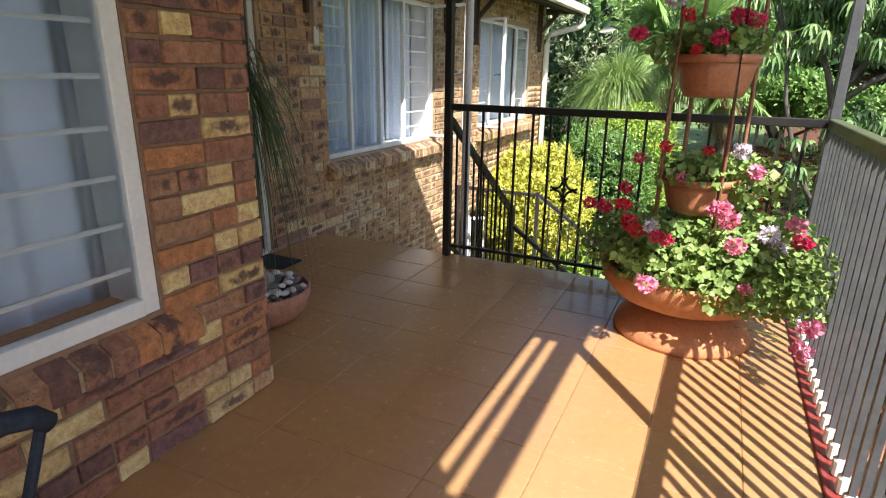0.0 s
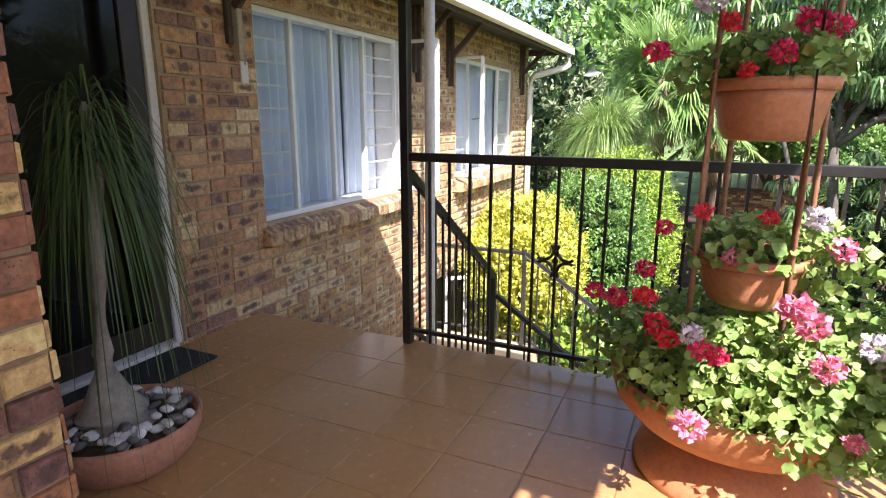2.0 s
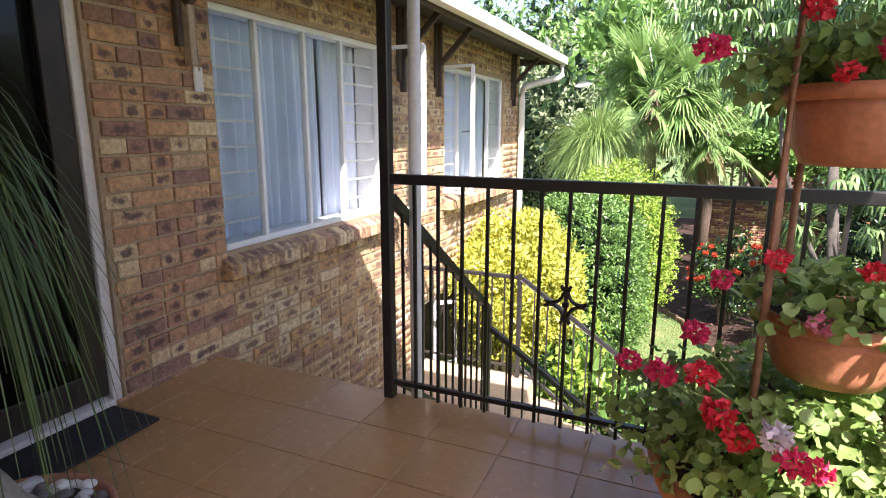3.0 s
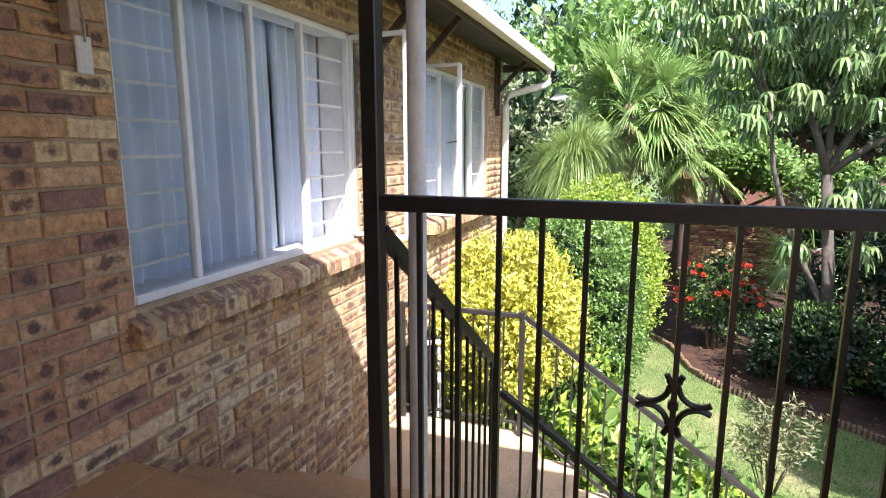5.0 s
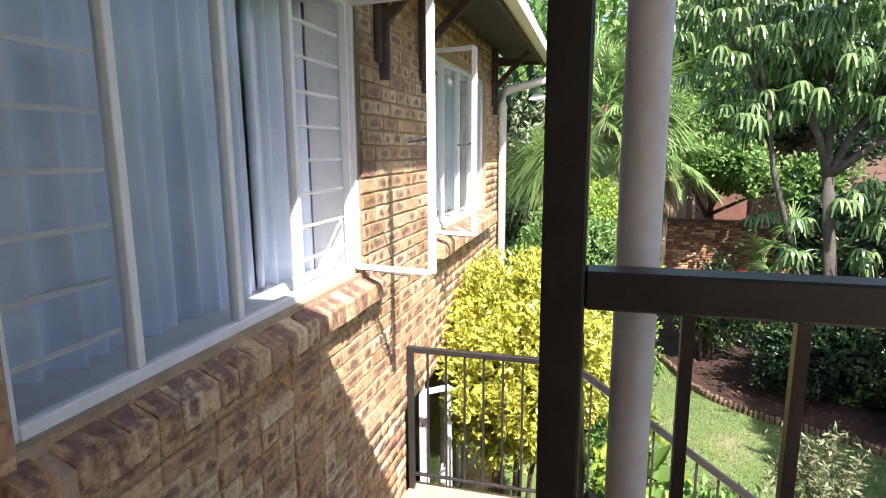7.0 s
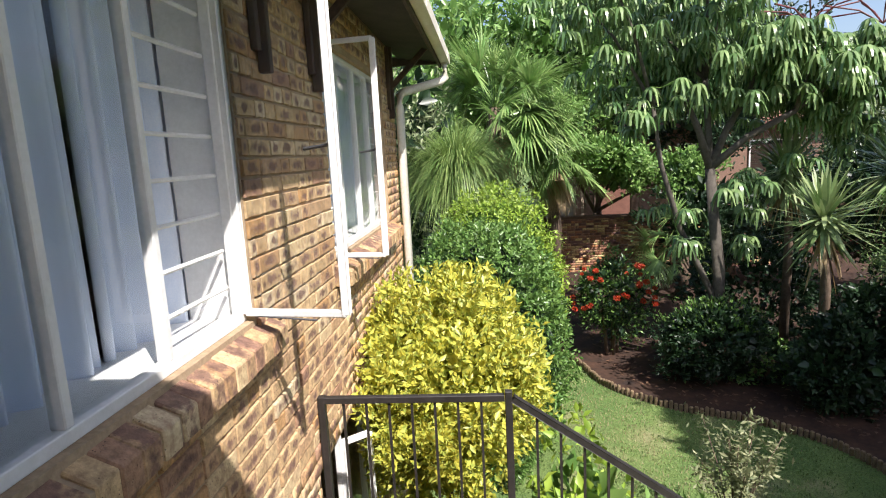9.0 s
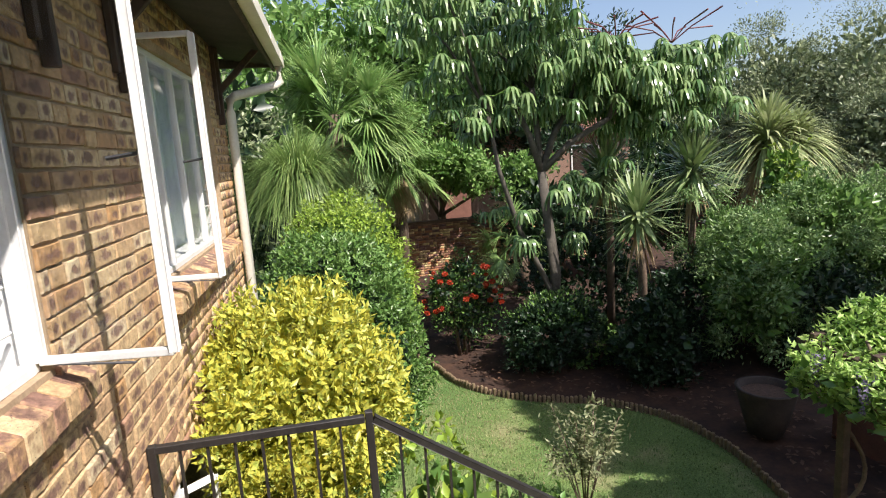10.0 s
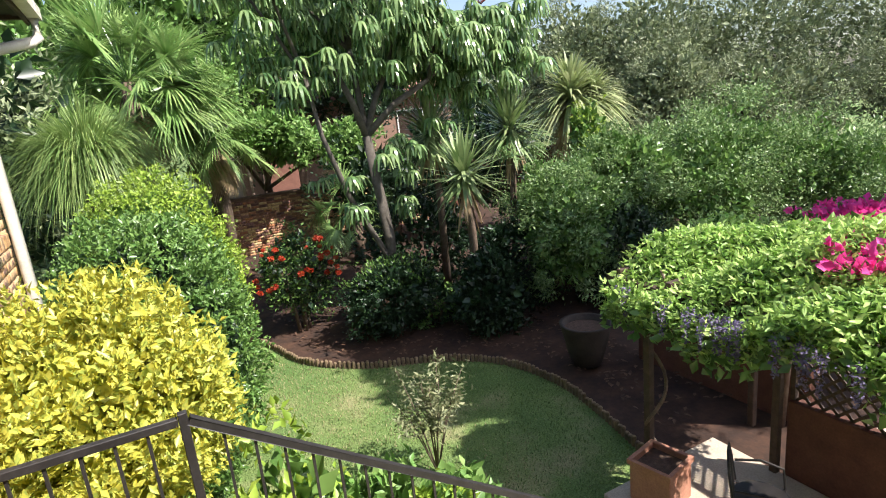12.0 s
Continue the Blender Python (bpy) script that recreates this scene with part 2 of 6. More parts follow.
L_VINE = leaf_mat("leaf_vine", (0.28, 0.48, 0.10), (0.54, 0.70, 0.22), None, 0.45, 0.35)
L_PONY = leaf_mat("leaf_ponytail", (0.035, 0.07, 0.02), (0.08, 0.13, 0.04), None, 0.5, 0.15)
L_GREYLEAF = leaf_mat("leaf_grey", (0.14, 0.17, 0.075), (0.30, 0.31, 0.16), None, 0.55, 0.25)
L_LITTER = leaf_mat("leaf_litter", (0.06, 0.033, 0.02), (0.15, 0.08, 0.045), None, 0.8, 0.1)
P_RED = leaf_mat("petal_red", (0.72, 0.02, 0.055), (0.80, 0.06, 0.08), None, 0.6, 0.3)
P_CRIMSON = leaf_mat("petal_crimson", (0.72, 0.025, 0.12), (0.80, 0.07, 0.20), None, 0.6, 0.3)
P_PINK = leaf_mat("petal_pink", (0.75, 0.20, 0.36), (0.82, 0.36, 0.48), None, 0.6, 0.3)
P_LILAC = leaf_mat("petal_lilac", (0.68, 0.60, 0.70), (0.80, 0.74, 0.80), None, 0.6, 0.3)
P_ORANGE = leaf_mat("petal_orange", (0.45, 0.035, 0.018), (0.58, 0.09, 0.025), None, 0.6, 0.3)
P_MAGENTA = leaf_mat("petal_magenta", (0.80, 0.04, 0.30), (0.90, 0.12, 0.46), None, 0.6, 0.35)
P_WISTERIA = leaf_mat("petal_wisteria", (0.12, 0.10, 0.19), (0.26, 0.22, 0.34), None, 0.6, 0.25)


def lawn_mat():
    m, n, p = mat("lawn_ground")
    v = obj_vec(n)
    f = tex_noise(n, 0.9, 5, 0.6, v)
    g = tex_noise(n, 40.0, 4, 0.7, v)
    c = ramp(n, f, [(0.35, (0.09, 0.17, 0.04)), (0.55, (0.15, 0.22, 0.06)), (0.72, (0.30, 0.28, 0.14))])
    c = mix(n, 0.5, c, ramp(n, g, [(0.3, (0.1, 0.1, 0.1)), (0.7, (0.9, 0.9, 0.9))]), "OVERLAY")
    n.links.new(c, p.inputs["Base Color"])
    p.inputs["Roughness"].default_value = 0.95
    bump(n, p, g, 0.8, 0.03)
    return m


LAWN = lawn_mat()
# Soil tone taken close to black to deepen the shade on the bed.
BED = plain("bed_soil", (0.018, 0.010, 0.007), (0.075, 0.036, 0.02), 0.95, 3, bumps=0.9, fine=18)
PAVING = plain("garden_paving", (0.44, 0.36, 0.27), (0.56, 0.47, 0.36), 0.85, 4, bumps=0.4)
L_BLADE = leaf_mat("grass_blade", (0.09, 0.17, 0.04), (0.20, 0.28, 0.08), None, 0.6, 0.3)
L_BLADE_DRY = leaf_mat("grass_blade_dry", (0.30, 0.27, 0.13), (0.38, 0.34, 0.18), None, 0.7, 0.3)

# ---- mesh helpers ----
def solid(name, bm, material, parent=None, label="", smooth=False):
    me = bpy.data.meshes.new(name)
    bmesh.ops.recalc_face_normals(bm, faces=bm.faces[:])
    bm.to_mesh(me)
    bm.free()
    if smooth:
        for poly in me.polygons:
            poly.use_smooth = True
    me.materials.append(material)
    ob = new(name, me)
    if parent:
        ob.parent = parent
    if label:
        ob["label"] = label
    return ob


def part(name, bm, material, parent, label="", smooth=False):
    return solid(name, bm, material, parent, label, smooth)


def thing(name, label, category, group="", kind="", at=(0, 0, 0)):
    ob = new(name)
    ob.location = at
    ob.empty_display_size = 0.1
    return tagged(ob, label, category, group, kind)


def box(bm, x0, x1, y0, y1, z0, z1, bev=0.0):
    vs = bmesh.ops.create_cube(bm, size=1.0)["verts"]
    for v in vs:
        v.co = ((x0 + x1) / 2 + v.co.x * (x1 - x0), (y0 + y1) / 2 + v.co.y * (y1 - y0), (z0 + z1) / 2 + v.co.z * (z1 - z0))
    if bev:
        es = list({e for v in vs for e in v.link_edges})
        bmesh.ops.bevel(bm, geom=es, offset=bev, segments=1, affect="EDGES")
    return bm


def boxes(*bs, bev=0.0):
    bm = bmesh.new()
    for b in bs:
        box(bm, *b, bev=bev)
    return bm


def beam(bm, a, b, w, h=None, bev=0.0):
    """A square bar from a to b."""
    a, b = Vector(a), Vector(b)
    h = h or w
    d = b - a
    q = d.to_track_quat("Z", "Y").to_matrix().to_4x4()
    vs = bmesh.ops.create_cube(bm, size=1.0)["verts"]
    for v in vs:
        v.co = Matrix.Translation((a + b) / 2) @ q @ Vector((v.co.x * w, v.co.y * h, v.co.z * d.length))
    if bev:
        bmesh.ops.bevel(bm, geom=list({e for v in vs for e in v.link_edges}), offset=bev, segments=1, affect="EDGES")
    return bm


def tube(bm, pts, radii, sides=10, cap=True):
    """A round tapering tube along points."""
    pts = [Vector(p) for p in pts]
    if not hasattr(radii, "__len__"):
        radii = [radii] * len(pts)
    rings = []
    for i, p in enumerate(pts):
        d = (pts[min(i + 1, len(pts) - 1)] - pts[max(i - 1, 0)]).normalized()
        u = d.cross(Vector((0, 0, 1)))
        if u.length < 0.05:
            u = d.cross(Vector((0, 1, 0)))
        u.normalize()
        w = d.cross(u)
        rings.append([bm.verts.new(p + radii[i] * (math.cos(t) * u + math.sin(t) * w)) for t in (2 * math.pi * k / sides for k in range(sides))])
    for r0, r1 in zip(rings, rings[1:]):
        for k in range(sides):
            bm.faces.new((r0[k], r0[(k + 1) % sides], r1[(k + 1) % sides], r1[k]))
    if cap:
        bm.faces.new(rings[0])
        bm.faces.new(rings[-1])
    return bm


def lathe(bm, profile, cx, cy, sides=40, wave=0.0, waves=0):
    """Turns (radius, height) pairs about an upright axis; wave gives flutes."""
    rings = []
    for r, z in profile:
        ring = []
        for k in range(sides):
            t = 2 * math.pi * k / sides
            rr = r * (1 + wave * math.cos(waves * t))
            ring.append(bm.verts.new((cx + rr * math.cos(t), cy + rr * math.sin(t), z)))
        rings.append(ring)
    for r0, r1 in zip(rings, rings[1:]):
        for k in range(sides):
            bm.faces.new((r0[k], r0[(k + 1) % sides], r1[(k + 1) % sides], r1[k]))
    bm.faces.new(rings[0])
    bm.faces.new(rings[-1])
    return bm


def raw(name, verts, faces, material, parent=None, label=""):
    me = bpy.data.meshes.new(name)
    verts = np.asarray(verts, dtype=np.float32)
    faces = np.asarray(faces, dtype=np.int32)
    me.vertices.add(len(verts))
    me.vertices.foreach_set("co", verts.ravel())
    nf, k = faces.shape
    me.loops.add(nf * k)
    me.loops.foreach_set("vertex_index", faces.ravel())
    me.polygons.add(nf)
    me.polygons.foreach_set("loop_start", np.arange(0, nf * k, k, dtype=np.int32))
    me.polygons.foreach_set("loop_total", np.full(nf, k, dtype=np.int32))
    me.update(calc_edges=True)
    me.materials.append(material)
    ob = new(name, me)
    if parent:
        ob.parent = parent
    if label:
        ob["label"] = label
    return ob


RNG = np.random.default_rng(7)


def unit(a):
    return a / np.maximum(np.linalg.norm(a, axis=1, keepdims=True), 1e-6)


def leaf_mesh(pos, way, up, length, width, fold=0.25):
    """Folded leaves: base, two sides, tip, each of its own length."""
    n = len(pos)
    way = unit(way)
    side = unit(np.cross(way, up))
    nor = np.cross(side, way)
    L, w = np.broadcast_to(length, n)[:, None], np.broadcast_to(width, n)[:, None]
    a = pos
    b = pos + way * L * 0.45 + side * w * 0.5 + nor * w * fold
    c = pos + way * L
    d = pos + way * L * 0.45 - side * w * 0.5 + nor * w * fold
    v = np.stack([a, b, c, d], 1).reshape(-1, 3)
    i = np.arange(n)[:, None] * 4
    f = np.concatenate([i + [[0, 1, 2]], i + [[0, 2, 3]]], 0)
    return v, f


def blades(base, way, length, width, droop, seg=4, tip=0.05):
    """Long strap leaves that bow under their weight."""
    n = len(base)
    way = unit(way)
    side = unit(np.cross(way, np.array([[0, 0, 1.0]])) + 1e-5)
    L, w, dr = (np.broadcast_to(q, n)[:, None] for q in (length, width, droop))
    vs = []
    for k in range(seg + 1):
        t = k / seg
        p = base + way * L * t * (1 - 0.25 * np.minimum(dr, 1.2) * t) + np.array([[0, 0, -1.0]]) * dr * L * t * t
        ww = w * max(tip, math.sin(math.pi * (0.25 + 0.75 * t)) ** 0.8 if t < 1 else tip) * 0.5
        vs.append(np.stack([p - side * ww, p + side * ww], 1))
    v = np.stack(vs, 1).reshape(-1, 3)
    i = np.arange(n)[:, None] * (2 * (seg + 1))
    f = np.concatenate([i + [[2 * k, 2 * k + 1, 2 * k + 3, 2 * k + 2]] for k in range(seg)], 0)
    return v, f


def sphere_dirs(n):
    return unit(RNG.normal(size=(n, 3)))


def lump(dirs, amp, freq, seed):
    """Uneven radius of a crown in each direction."""
    r = np.ones(len(dirs))
    rng = np.random.default_rng(seed)
    for k in range(4):
        w = rng.normal(size=3) * freq * (1 + 0.6 * k)
        r += amp / (1 + 0.5 * k) * np.sin(dirs @ w + rng.uniform(0, 6.28))
    return r


def crown_points(n, c, r, shell=0.3, amp=0.08, freq=3.0, seed=1, zmin=-9.0, full=1.0):
    d = sphere_dirs(n)
    rad = lump(d, amp, freq, seed) * (1 - shell * RNG.random(n) ** 1.5)
    p = np.array(c) + np.sign(d) * np.abs(d) ** full * rad[:, None] * np.array(r)
    keep = p[:, 2] > zmin
    return p[keep], d[keep]


def clumped(p, d, count, size, share=1.0):
    """Gathers crown leaves into clumps that stand about some of their places, with gaps between."""
    n = len(p)
    count = min(count, n)
    pick = RNG.choice(n, count, replace=False)
    own = RNG.integers(0, count, n)
    out = sphere_dirs(n)
    rad = size * RNG.uniform(0.6, 1.3, count)[own] * RNG.random(n) ** 0.4
    q = p[pick][own] + out * rad[:, None] * np.array([1, 1, 0.8])
    dirs = unit(out * 0.8 + d[pick][own] * 0.5 + np.array([[0, 0, 0.2]]))
    loose = RNG.random(n) > share
    q[loose], dirs[loose] = p[loose], d[loose]
    return q, dirs


def leafy(name, p, d, length, width, material, parent, label="", spread=0.9, lift=0.2):
    n = len(p)
    way = d + sphere_dirs(n) * spread + np.array([[0, 0, lift]])
    up = unit(d + sphere_dirs(n) * 0.6)
    s = RNG.uniform(0.6, 1.25, n)
    v, f = leaf_mesh(p, way, up, length * s, width * s)
    return raw(name, v, f, material, parent, label)


# ---- structure ----
FACE = -2.19          # brick face of the house wall beside the stairs
GLASS_X = -2.25       # plane of its windows
NEAR = -1.02          # brick face of the wall beside the start
CORNER = 3.70         # where that wall turns back to the porch recess
COURSE, BLEN, JOINT = 0.0755, 0.222, 0.010
GROUND = -2.7
W2 = (5.687, 7.42, 0.54, 1.81)
W3 = (8.60, 10.50, 0.55, 1.79)
LOW = (7.98, 9.6, -1.9, -0.45)
DOOR = (3.99, 5.02, 0.0, 2.06)
W1 = (1.9, 3.264, 0.487, 1.72)


def wall_cells(y0, y1, z0, z1, holes):
    ys = sorted({y0, y1, *(h[0] for h in holes), *(h[1] for h in holes)})
    zs = sorted({z0, z1, *(h[2] for h in holes), *(h[3] for h in holes)})
    for a, b in zip(ys, ys[1:]):
        for c, d in zip(zs, zs[1:]):
            my, mz = (a + b) / 2, (c + d) / 2
            if not any(h[0] < my < h[1] and h[2] < mz < h[3] for h in holes):
                yield a, b, c, d


def wall_along_y(name, x0, x1, y0, y1, z0, z1, holes, material):
    bm = bmesh.new()
    for a, b, c, d in wall_cells(y0, y1, z0, z1, holes):
        box(bm, x0, x1, a, b, c, d)
    return tagged(solid(name, bm, material), kind="structure")


wall_house = wall_along_y("wall_house", -2.45, FACE - 0.008, CORNER, 11.15, GROUND, 2.3, [W2, W3, LOW, DOOR], MORTAR)
tagged(wall_house, "tan and brown face-brick house wall with raked mortar", "wall")
wall_near = wall_along_y("wall_near", NEAR - 0.24, NEAR - 0.008, -3.0, CORNER, -0.2, 2.3, [W1], MORTAR_RED)
tagged(wall_near, "rough reddish face-brick wall beside the balcony", "wall")
wall_return = tagged(solid("wall_return", boxes((-2.45, NEAR - 0.24, CORNER - 0.232, CORNER, -0.2, 2.3)), MORTAR_RED), "reddish face-brick wall at the porch recess", "wall", kind="structure")
wall_end = tagged(solid("wall_end", boxes((-9.0, -2.45, 10.91, 11.15, GROUND, 2.3)), MORTAR), "plain end wall of the house", "wall", kind="structure")
wall_back = tagged(solid("wall_back", boxes((-2.45, 1.2, -3.2, -3.0, -0.2, 2.3)), PLASTER), "plain wall closing the balcony behind", "wall", kind="structure")

# rooms behind the windows
room = tagged(solid("room_shell", boxes((-5.2, -5.1, -3.0, 10.91, -2.7, 2.3), (-5.1, -2.45, -3.0, 10.91, 2.3, 2.4), (-5.1, -2.45, 5.3, 10.91, -0.1, 0.0), (-5.1, -2.45, 5.18, 5.3, 0.0, 2.3), (-5.1, -2.45, 7.9, 8.0, 0.0, 2.3), (-5.1, NEAR - 0.24, -3.0, 3.68, -0.1, 0.0), (-5.1, -2.45, 3.55, 3.68, 0.0, 2.3)), PLASTER), "plain plastered rooms behind the windows", "room", kind="structure")
# Hall walls are near black so that the unlit interior reads as dark.
hall = tagged(solid("hall_shell", boxes((-4.2, -4.1, 3.68, 5.18, 0.0, 2.3), (-4.1, -2.45, 3.68, 5.18, -0.1, 0.0)), DOOR_DARK), "hall behind the door, its darkness put into the wall colour", "room", kind="structure")

floor = tagged(solid("floor", boxes((-2.19, 0.98, -3.0, 5.575, -0.22, -0.004)), GROUT), "balcony floor slab under tan glazed tiles", "floor", kind="structure")
floor_lip = tagged(solid("floor_lip", boxes((0.885, 0.985, -3.0, 5.575, -0.004, 0.012), bev=0.004), RED_PAINT), "dark red painted kerb along the balcony edge", "kerb", kind="structure")

# balcony roof: closes the place above and throws the shade
roof = bmesh.new()
box(roof, -2.6, 1.04, -3.2, 5.63, 2.36, 2.40)
# Unseen edge slots and battens, added to drop two light strips on the floor.
box(roof, 1.04, 1.27, -3.2, 1.9, 2.36, 2.40)
box(roof, 1.04, 1.27, 3.05, 5.63, 2.36, 2.40)
box(roof, 1.095, 1.125, 1.9, 3.05, 2.38, 2.40)
box(roof, 1.17, 1.27, 1.9, 3.05, 2.38, 2.40)
ceiling = tagged(solid("ceiling", roof, BOUNCE_WHITE), "balcony roof, its unseen underside made white to bounce light", "roof", kind="structure")
beams = bmesh.new()
for yy in (0.2, 2.0, 3.8):
    box(beams, -2.18, 1.05, yy - 0.03, yy + 0.03, 2.24, 2.36)
box(beams, -2.18, 1.05, 5.50, 5.56, 2.22, 2.36)
box(beams, 0.87, 0.95, -3.0, 5.50, 2.24, 2.36)
tagged(solid("trim", beams, BLACK_STEEL), "black steel roof beams over the balcony", "beam", kind="structure")

# house eave beyond the balcony
eave = thing("house_eave", "dark boarded eave with a cream gutter along the brick house", "eave", kind="structure")
bm = bmesh.new()
for i in range(5):
    xa, xb = -2.18 + i * 0.088, -2.18 + (i + 1) * 0.088 - 0.004
    box(bm, xa, xb, 5.64, 11.58, 2.13 - i * 0.012, 2.15 - i * 0.012)
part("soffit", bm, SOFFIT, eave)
bm = bmesh.new()
vs = [bm.verts.new(p) for p in ((-1.72, 5.64, 2.15), (-1.72, 11.61, 2.15), (-6.0, 11.61, 3.9), (-6.0, 5.64, 3.9))]
bm.faces.new(vs)
bmesh.ops.solidify(bm, geom=bm.faces[:], thickness=0.05)
part("roof", bm, ROOF, eave, "brown sheet roof")
part("fascia", boxes((-1.755, -1.73, 5.64, 11.58, 2.02, 2.16), bev=0.004), TIMBER, eave, "dark fascia board")
part("verge_board", boxes((-3.6, -1.755, 11.52, 11.58, 2.06, 2.15), bev=0.004), TIMBER, eave)
gut = bmesh.new()
box(gut, -1.727, -1.64, 5.64, 11.59, 2.055, 2.065)
box(gut, -1.648, -1.64, 5.64, 11.59, 2.065, 2.15)
box(gut, -1.727, -1.72, 5.64, 11.59, 2.065, 2.15)
box(gut, -1.72, -1.648, 11.58, 11.59, 2.065, 2.15)
for k in range(6):
    box(gut, -1.72, -1.636, 6.2 + k * 1.0, 6.215 + k * 1.0, 2.06, 2.155)
gutter = part("gutter", gut, CREAM, eave, "cream metal gutter")
bm = tube(bmesh.new(), [(-1.69, 11.48, 2.06), (-1.69, 11.48, 1.91), (-1.74, 11.45, 1.87), (-2.08, 11.12, 1.75), (-2.12, 11.08, 1.71), (-2.125, 11.08, 1.6), (-2.125, 11.08, GROUND)], 0.042, 12)
downpipe = tagged(solid("downpipe", bm, CREAM, smooth=True), "cream downpipe bending back to the house wall", "downpipe")
for yy in (5.5, 7.66, 8.38, 10.78):
    br = thing("eave_bracket", "dark weathered timber bracket hanging from the eave on the brick wall", "bracket", "eave brackets")
    part("backing_board", boxes((FACE + 0.003, FACE + 0.035, yy - 0.045, yy - 0.01, 1.56, 2.12), bev=0.004), TIMBER, br)
    part("front_board", boxes((FACE + 0.01, FACE + 0.06, yy + 0.0, yy + 0.035, 1.48, 2.12), bev=0.004), TIMBER_PALE if yy < 6 else TIMBER, br)
    bm = bmesh.new()
    beam(bm, (FACE + 0.03, yy + 0.017, 1.75), (-1.80, yy + 0.017, 2.11), 0.035, 0.05, 0.004)
    part("brace", bm, TIMBER, br)


# ---- windows ----
def curtain(name, x, y0, y1, z0, z1, waves, label):
    n = int(waves * 10)
    ys = np.linspace(y0, y1, n + 1)
    ph = 0.35 * np.sin(ys * 9.0)
    xs = x + 0.034 * np.sin((ys - y0) / (y1 - y0) * waves * 2 * math.pi + ph) + 0.006 * np.sin(ys * 51)
    zs = np.linspace(z0, z1, 8)
    v = np.stack([np.stack([xs * 1 + 0.012 * (z1 - z) * np.sin(ys * 23), ys, np.full_like(ys, z)], 1) for z in zs]).reshape(-1, 3)
    i = np.arange(n)
    f = np.concatenate([np.stack([k * (n + 1) + i, k * (n + 1) + i + 1, (k + 1) * (n + 1) + i + 1, (k + 1) * (n + 1) + i], 1) for k in range(7)])
    ob = raw(name, v, f, CURTAIN)
    for poly in ob.data.polygons:
        poly.use_smooth = True
    md = ob.modifiers.new("thick", "SOLIDIFY")
    md.thickness = 0.003
    return tagged(ob, label, "curtain")


def pane(parent, x, y0, y1, z0, z1, material=None):
    bm = bmesh.new()
    bm.faces.new([bm.verts.new(p) for p in ((x, y0, z0), (x, y1, z0), (x, y1, z1), (x, y0, z1))])
    me = bpy.data.meshes.new("pane")
    bm.to_mesh(me)
    bm.free()
    me.materials.append(material or GLASS)
    ob = new("pane", me)
    ob.parent = parent
    ob.visible_shadow = False
    return ob


def steel_window(name, x, w, mullions, barred, gap, label, missing=(), fw=0.035):
    """A white steel window: outer frame, mullions, panes, and burglar bars in some lights."""
    y0, y1, z0, z1 = w
    win = thing(name, label, "window", kind="structure")
    part("frame", boxes((x - 0.02, x + 0.02, y0, y0 + fw, z0, z1), (x - 0.02, x + 0.02, y1 - fw, y1, z0, z1), (x - 0.02, x + 0.025, y0 + fw, y1 - fw, z0, z0 + fw), (x - 0.02, x + 0.02, y0 + fw, y1 - fw, z1 - fw, z1), bev=0.003), WHITE, win)
    edges = [y0, *mullions, y1]
    for m in mullions:
        part("mullion", boxes((x - 0.018, x + 0.022, m - 0.014, m + 0.014, z0 + 0.035, z1 - 0.035), bev=0.003), WHITE, win)
    for i, (a, b) in enumerate(zip(edges, edges[1:])):
        a, b = a + (0.035 if i == 0 else 0.014), b - (0.035 if i == len(edges) - 2 else 0.014)
        if i not in missing:
            pane(win, x, a, b, z0 + 0.035, z1 - 0.035)
        if i in barred:
            z = z0 + gap
            while z < z1 - 0.06:
                bm = tube(bmesh.new(), [(x - 0.028, a, z), (x - 0.028, b, z)], 0.008, 6)
                part("burglar_bar", bm, WHITE, win)
                z += gap
    return win


def casement(parent, hinge, tip, z0, z1):
    """An opened light: a thin steel frame round a pane, hinged at a jamb."""
    h, t = Vector((*hinge, 0)), Vector((*tip, 0))
    d = (t - h).normalized()
    bm = bmesh.new()
    for a, b in (((h, z0), (t, z0)), ((h, z1), (t, z1)), ((h, z0), (h, z1)), ((t, z0), (t, z1))):
        beam(bm, a[0] + Vector((0, 0, a[1])), b[0] + Vector((0, 0, b[1])), 0.026, 0.026, 0.003)
    c = part("casement", bm, WHITE, parent, "opened steel casement")
    bm = bmesh.new()
    vs = [bm.verts.new(p) for p in (h + Vector((0, 0, z0)), t + Vector((0, 0, z0)), t + Vector((0, 0, z1)), h + Vector((0, 0, z1)))]
    bm.faces.new(vs)
    g = part("pane", bm, GLASS, c)
    g.visible_shadow = False
    bm = tube(bmesh.new(), [t + Vector((0, 0, (z0 + z1) / 2 + 0.02)), t - d * 0.03 + Vector((0, 0.02, (z0 + z1) / 2)), t - d * 0.12 + Vector((0, 0.02, (z0 + z1) / 2 - 0.01))], 0.007, 6)
    part("handle", bm, GREY_STEEL, c)
    bm = bmesh.new()
    beam(bm, h + d * 0.02 + Vector((0, 0.0, z0 - 0.012)), h + d * 0.3 + Vector((0, -0.05, z0 - 0.012)), 0.012, 0.004)
    part("stay", bm, GREY_STEEL, c)
    return c


win1 = steel_window("window_1", NEAR - 0.03, W1, [2.55], (0, 1), 0.138, "white steel window with burglar bars and pale curtains", (), 0.052)
win2 = steel_window("window_2", GLASS_X, W2, [6.055, 6.49, 6.902], (0, 3), 0.138, "white steel window with burglar bars and an opened casement", (3,))
casement(win2, (GLASS_X + 0.03, 7.405), (-1.82, 7.35), 0.575, 1.785)
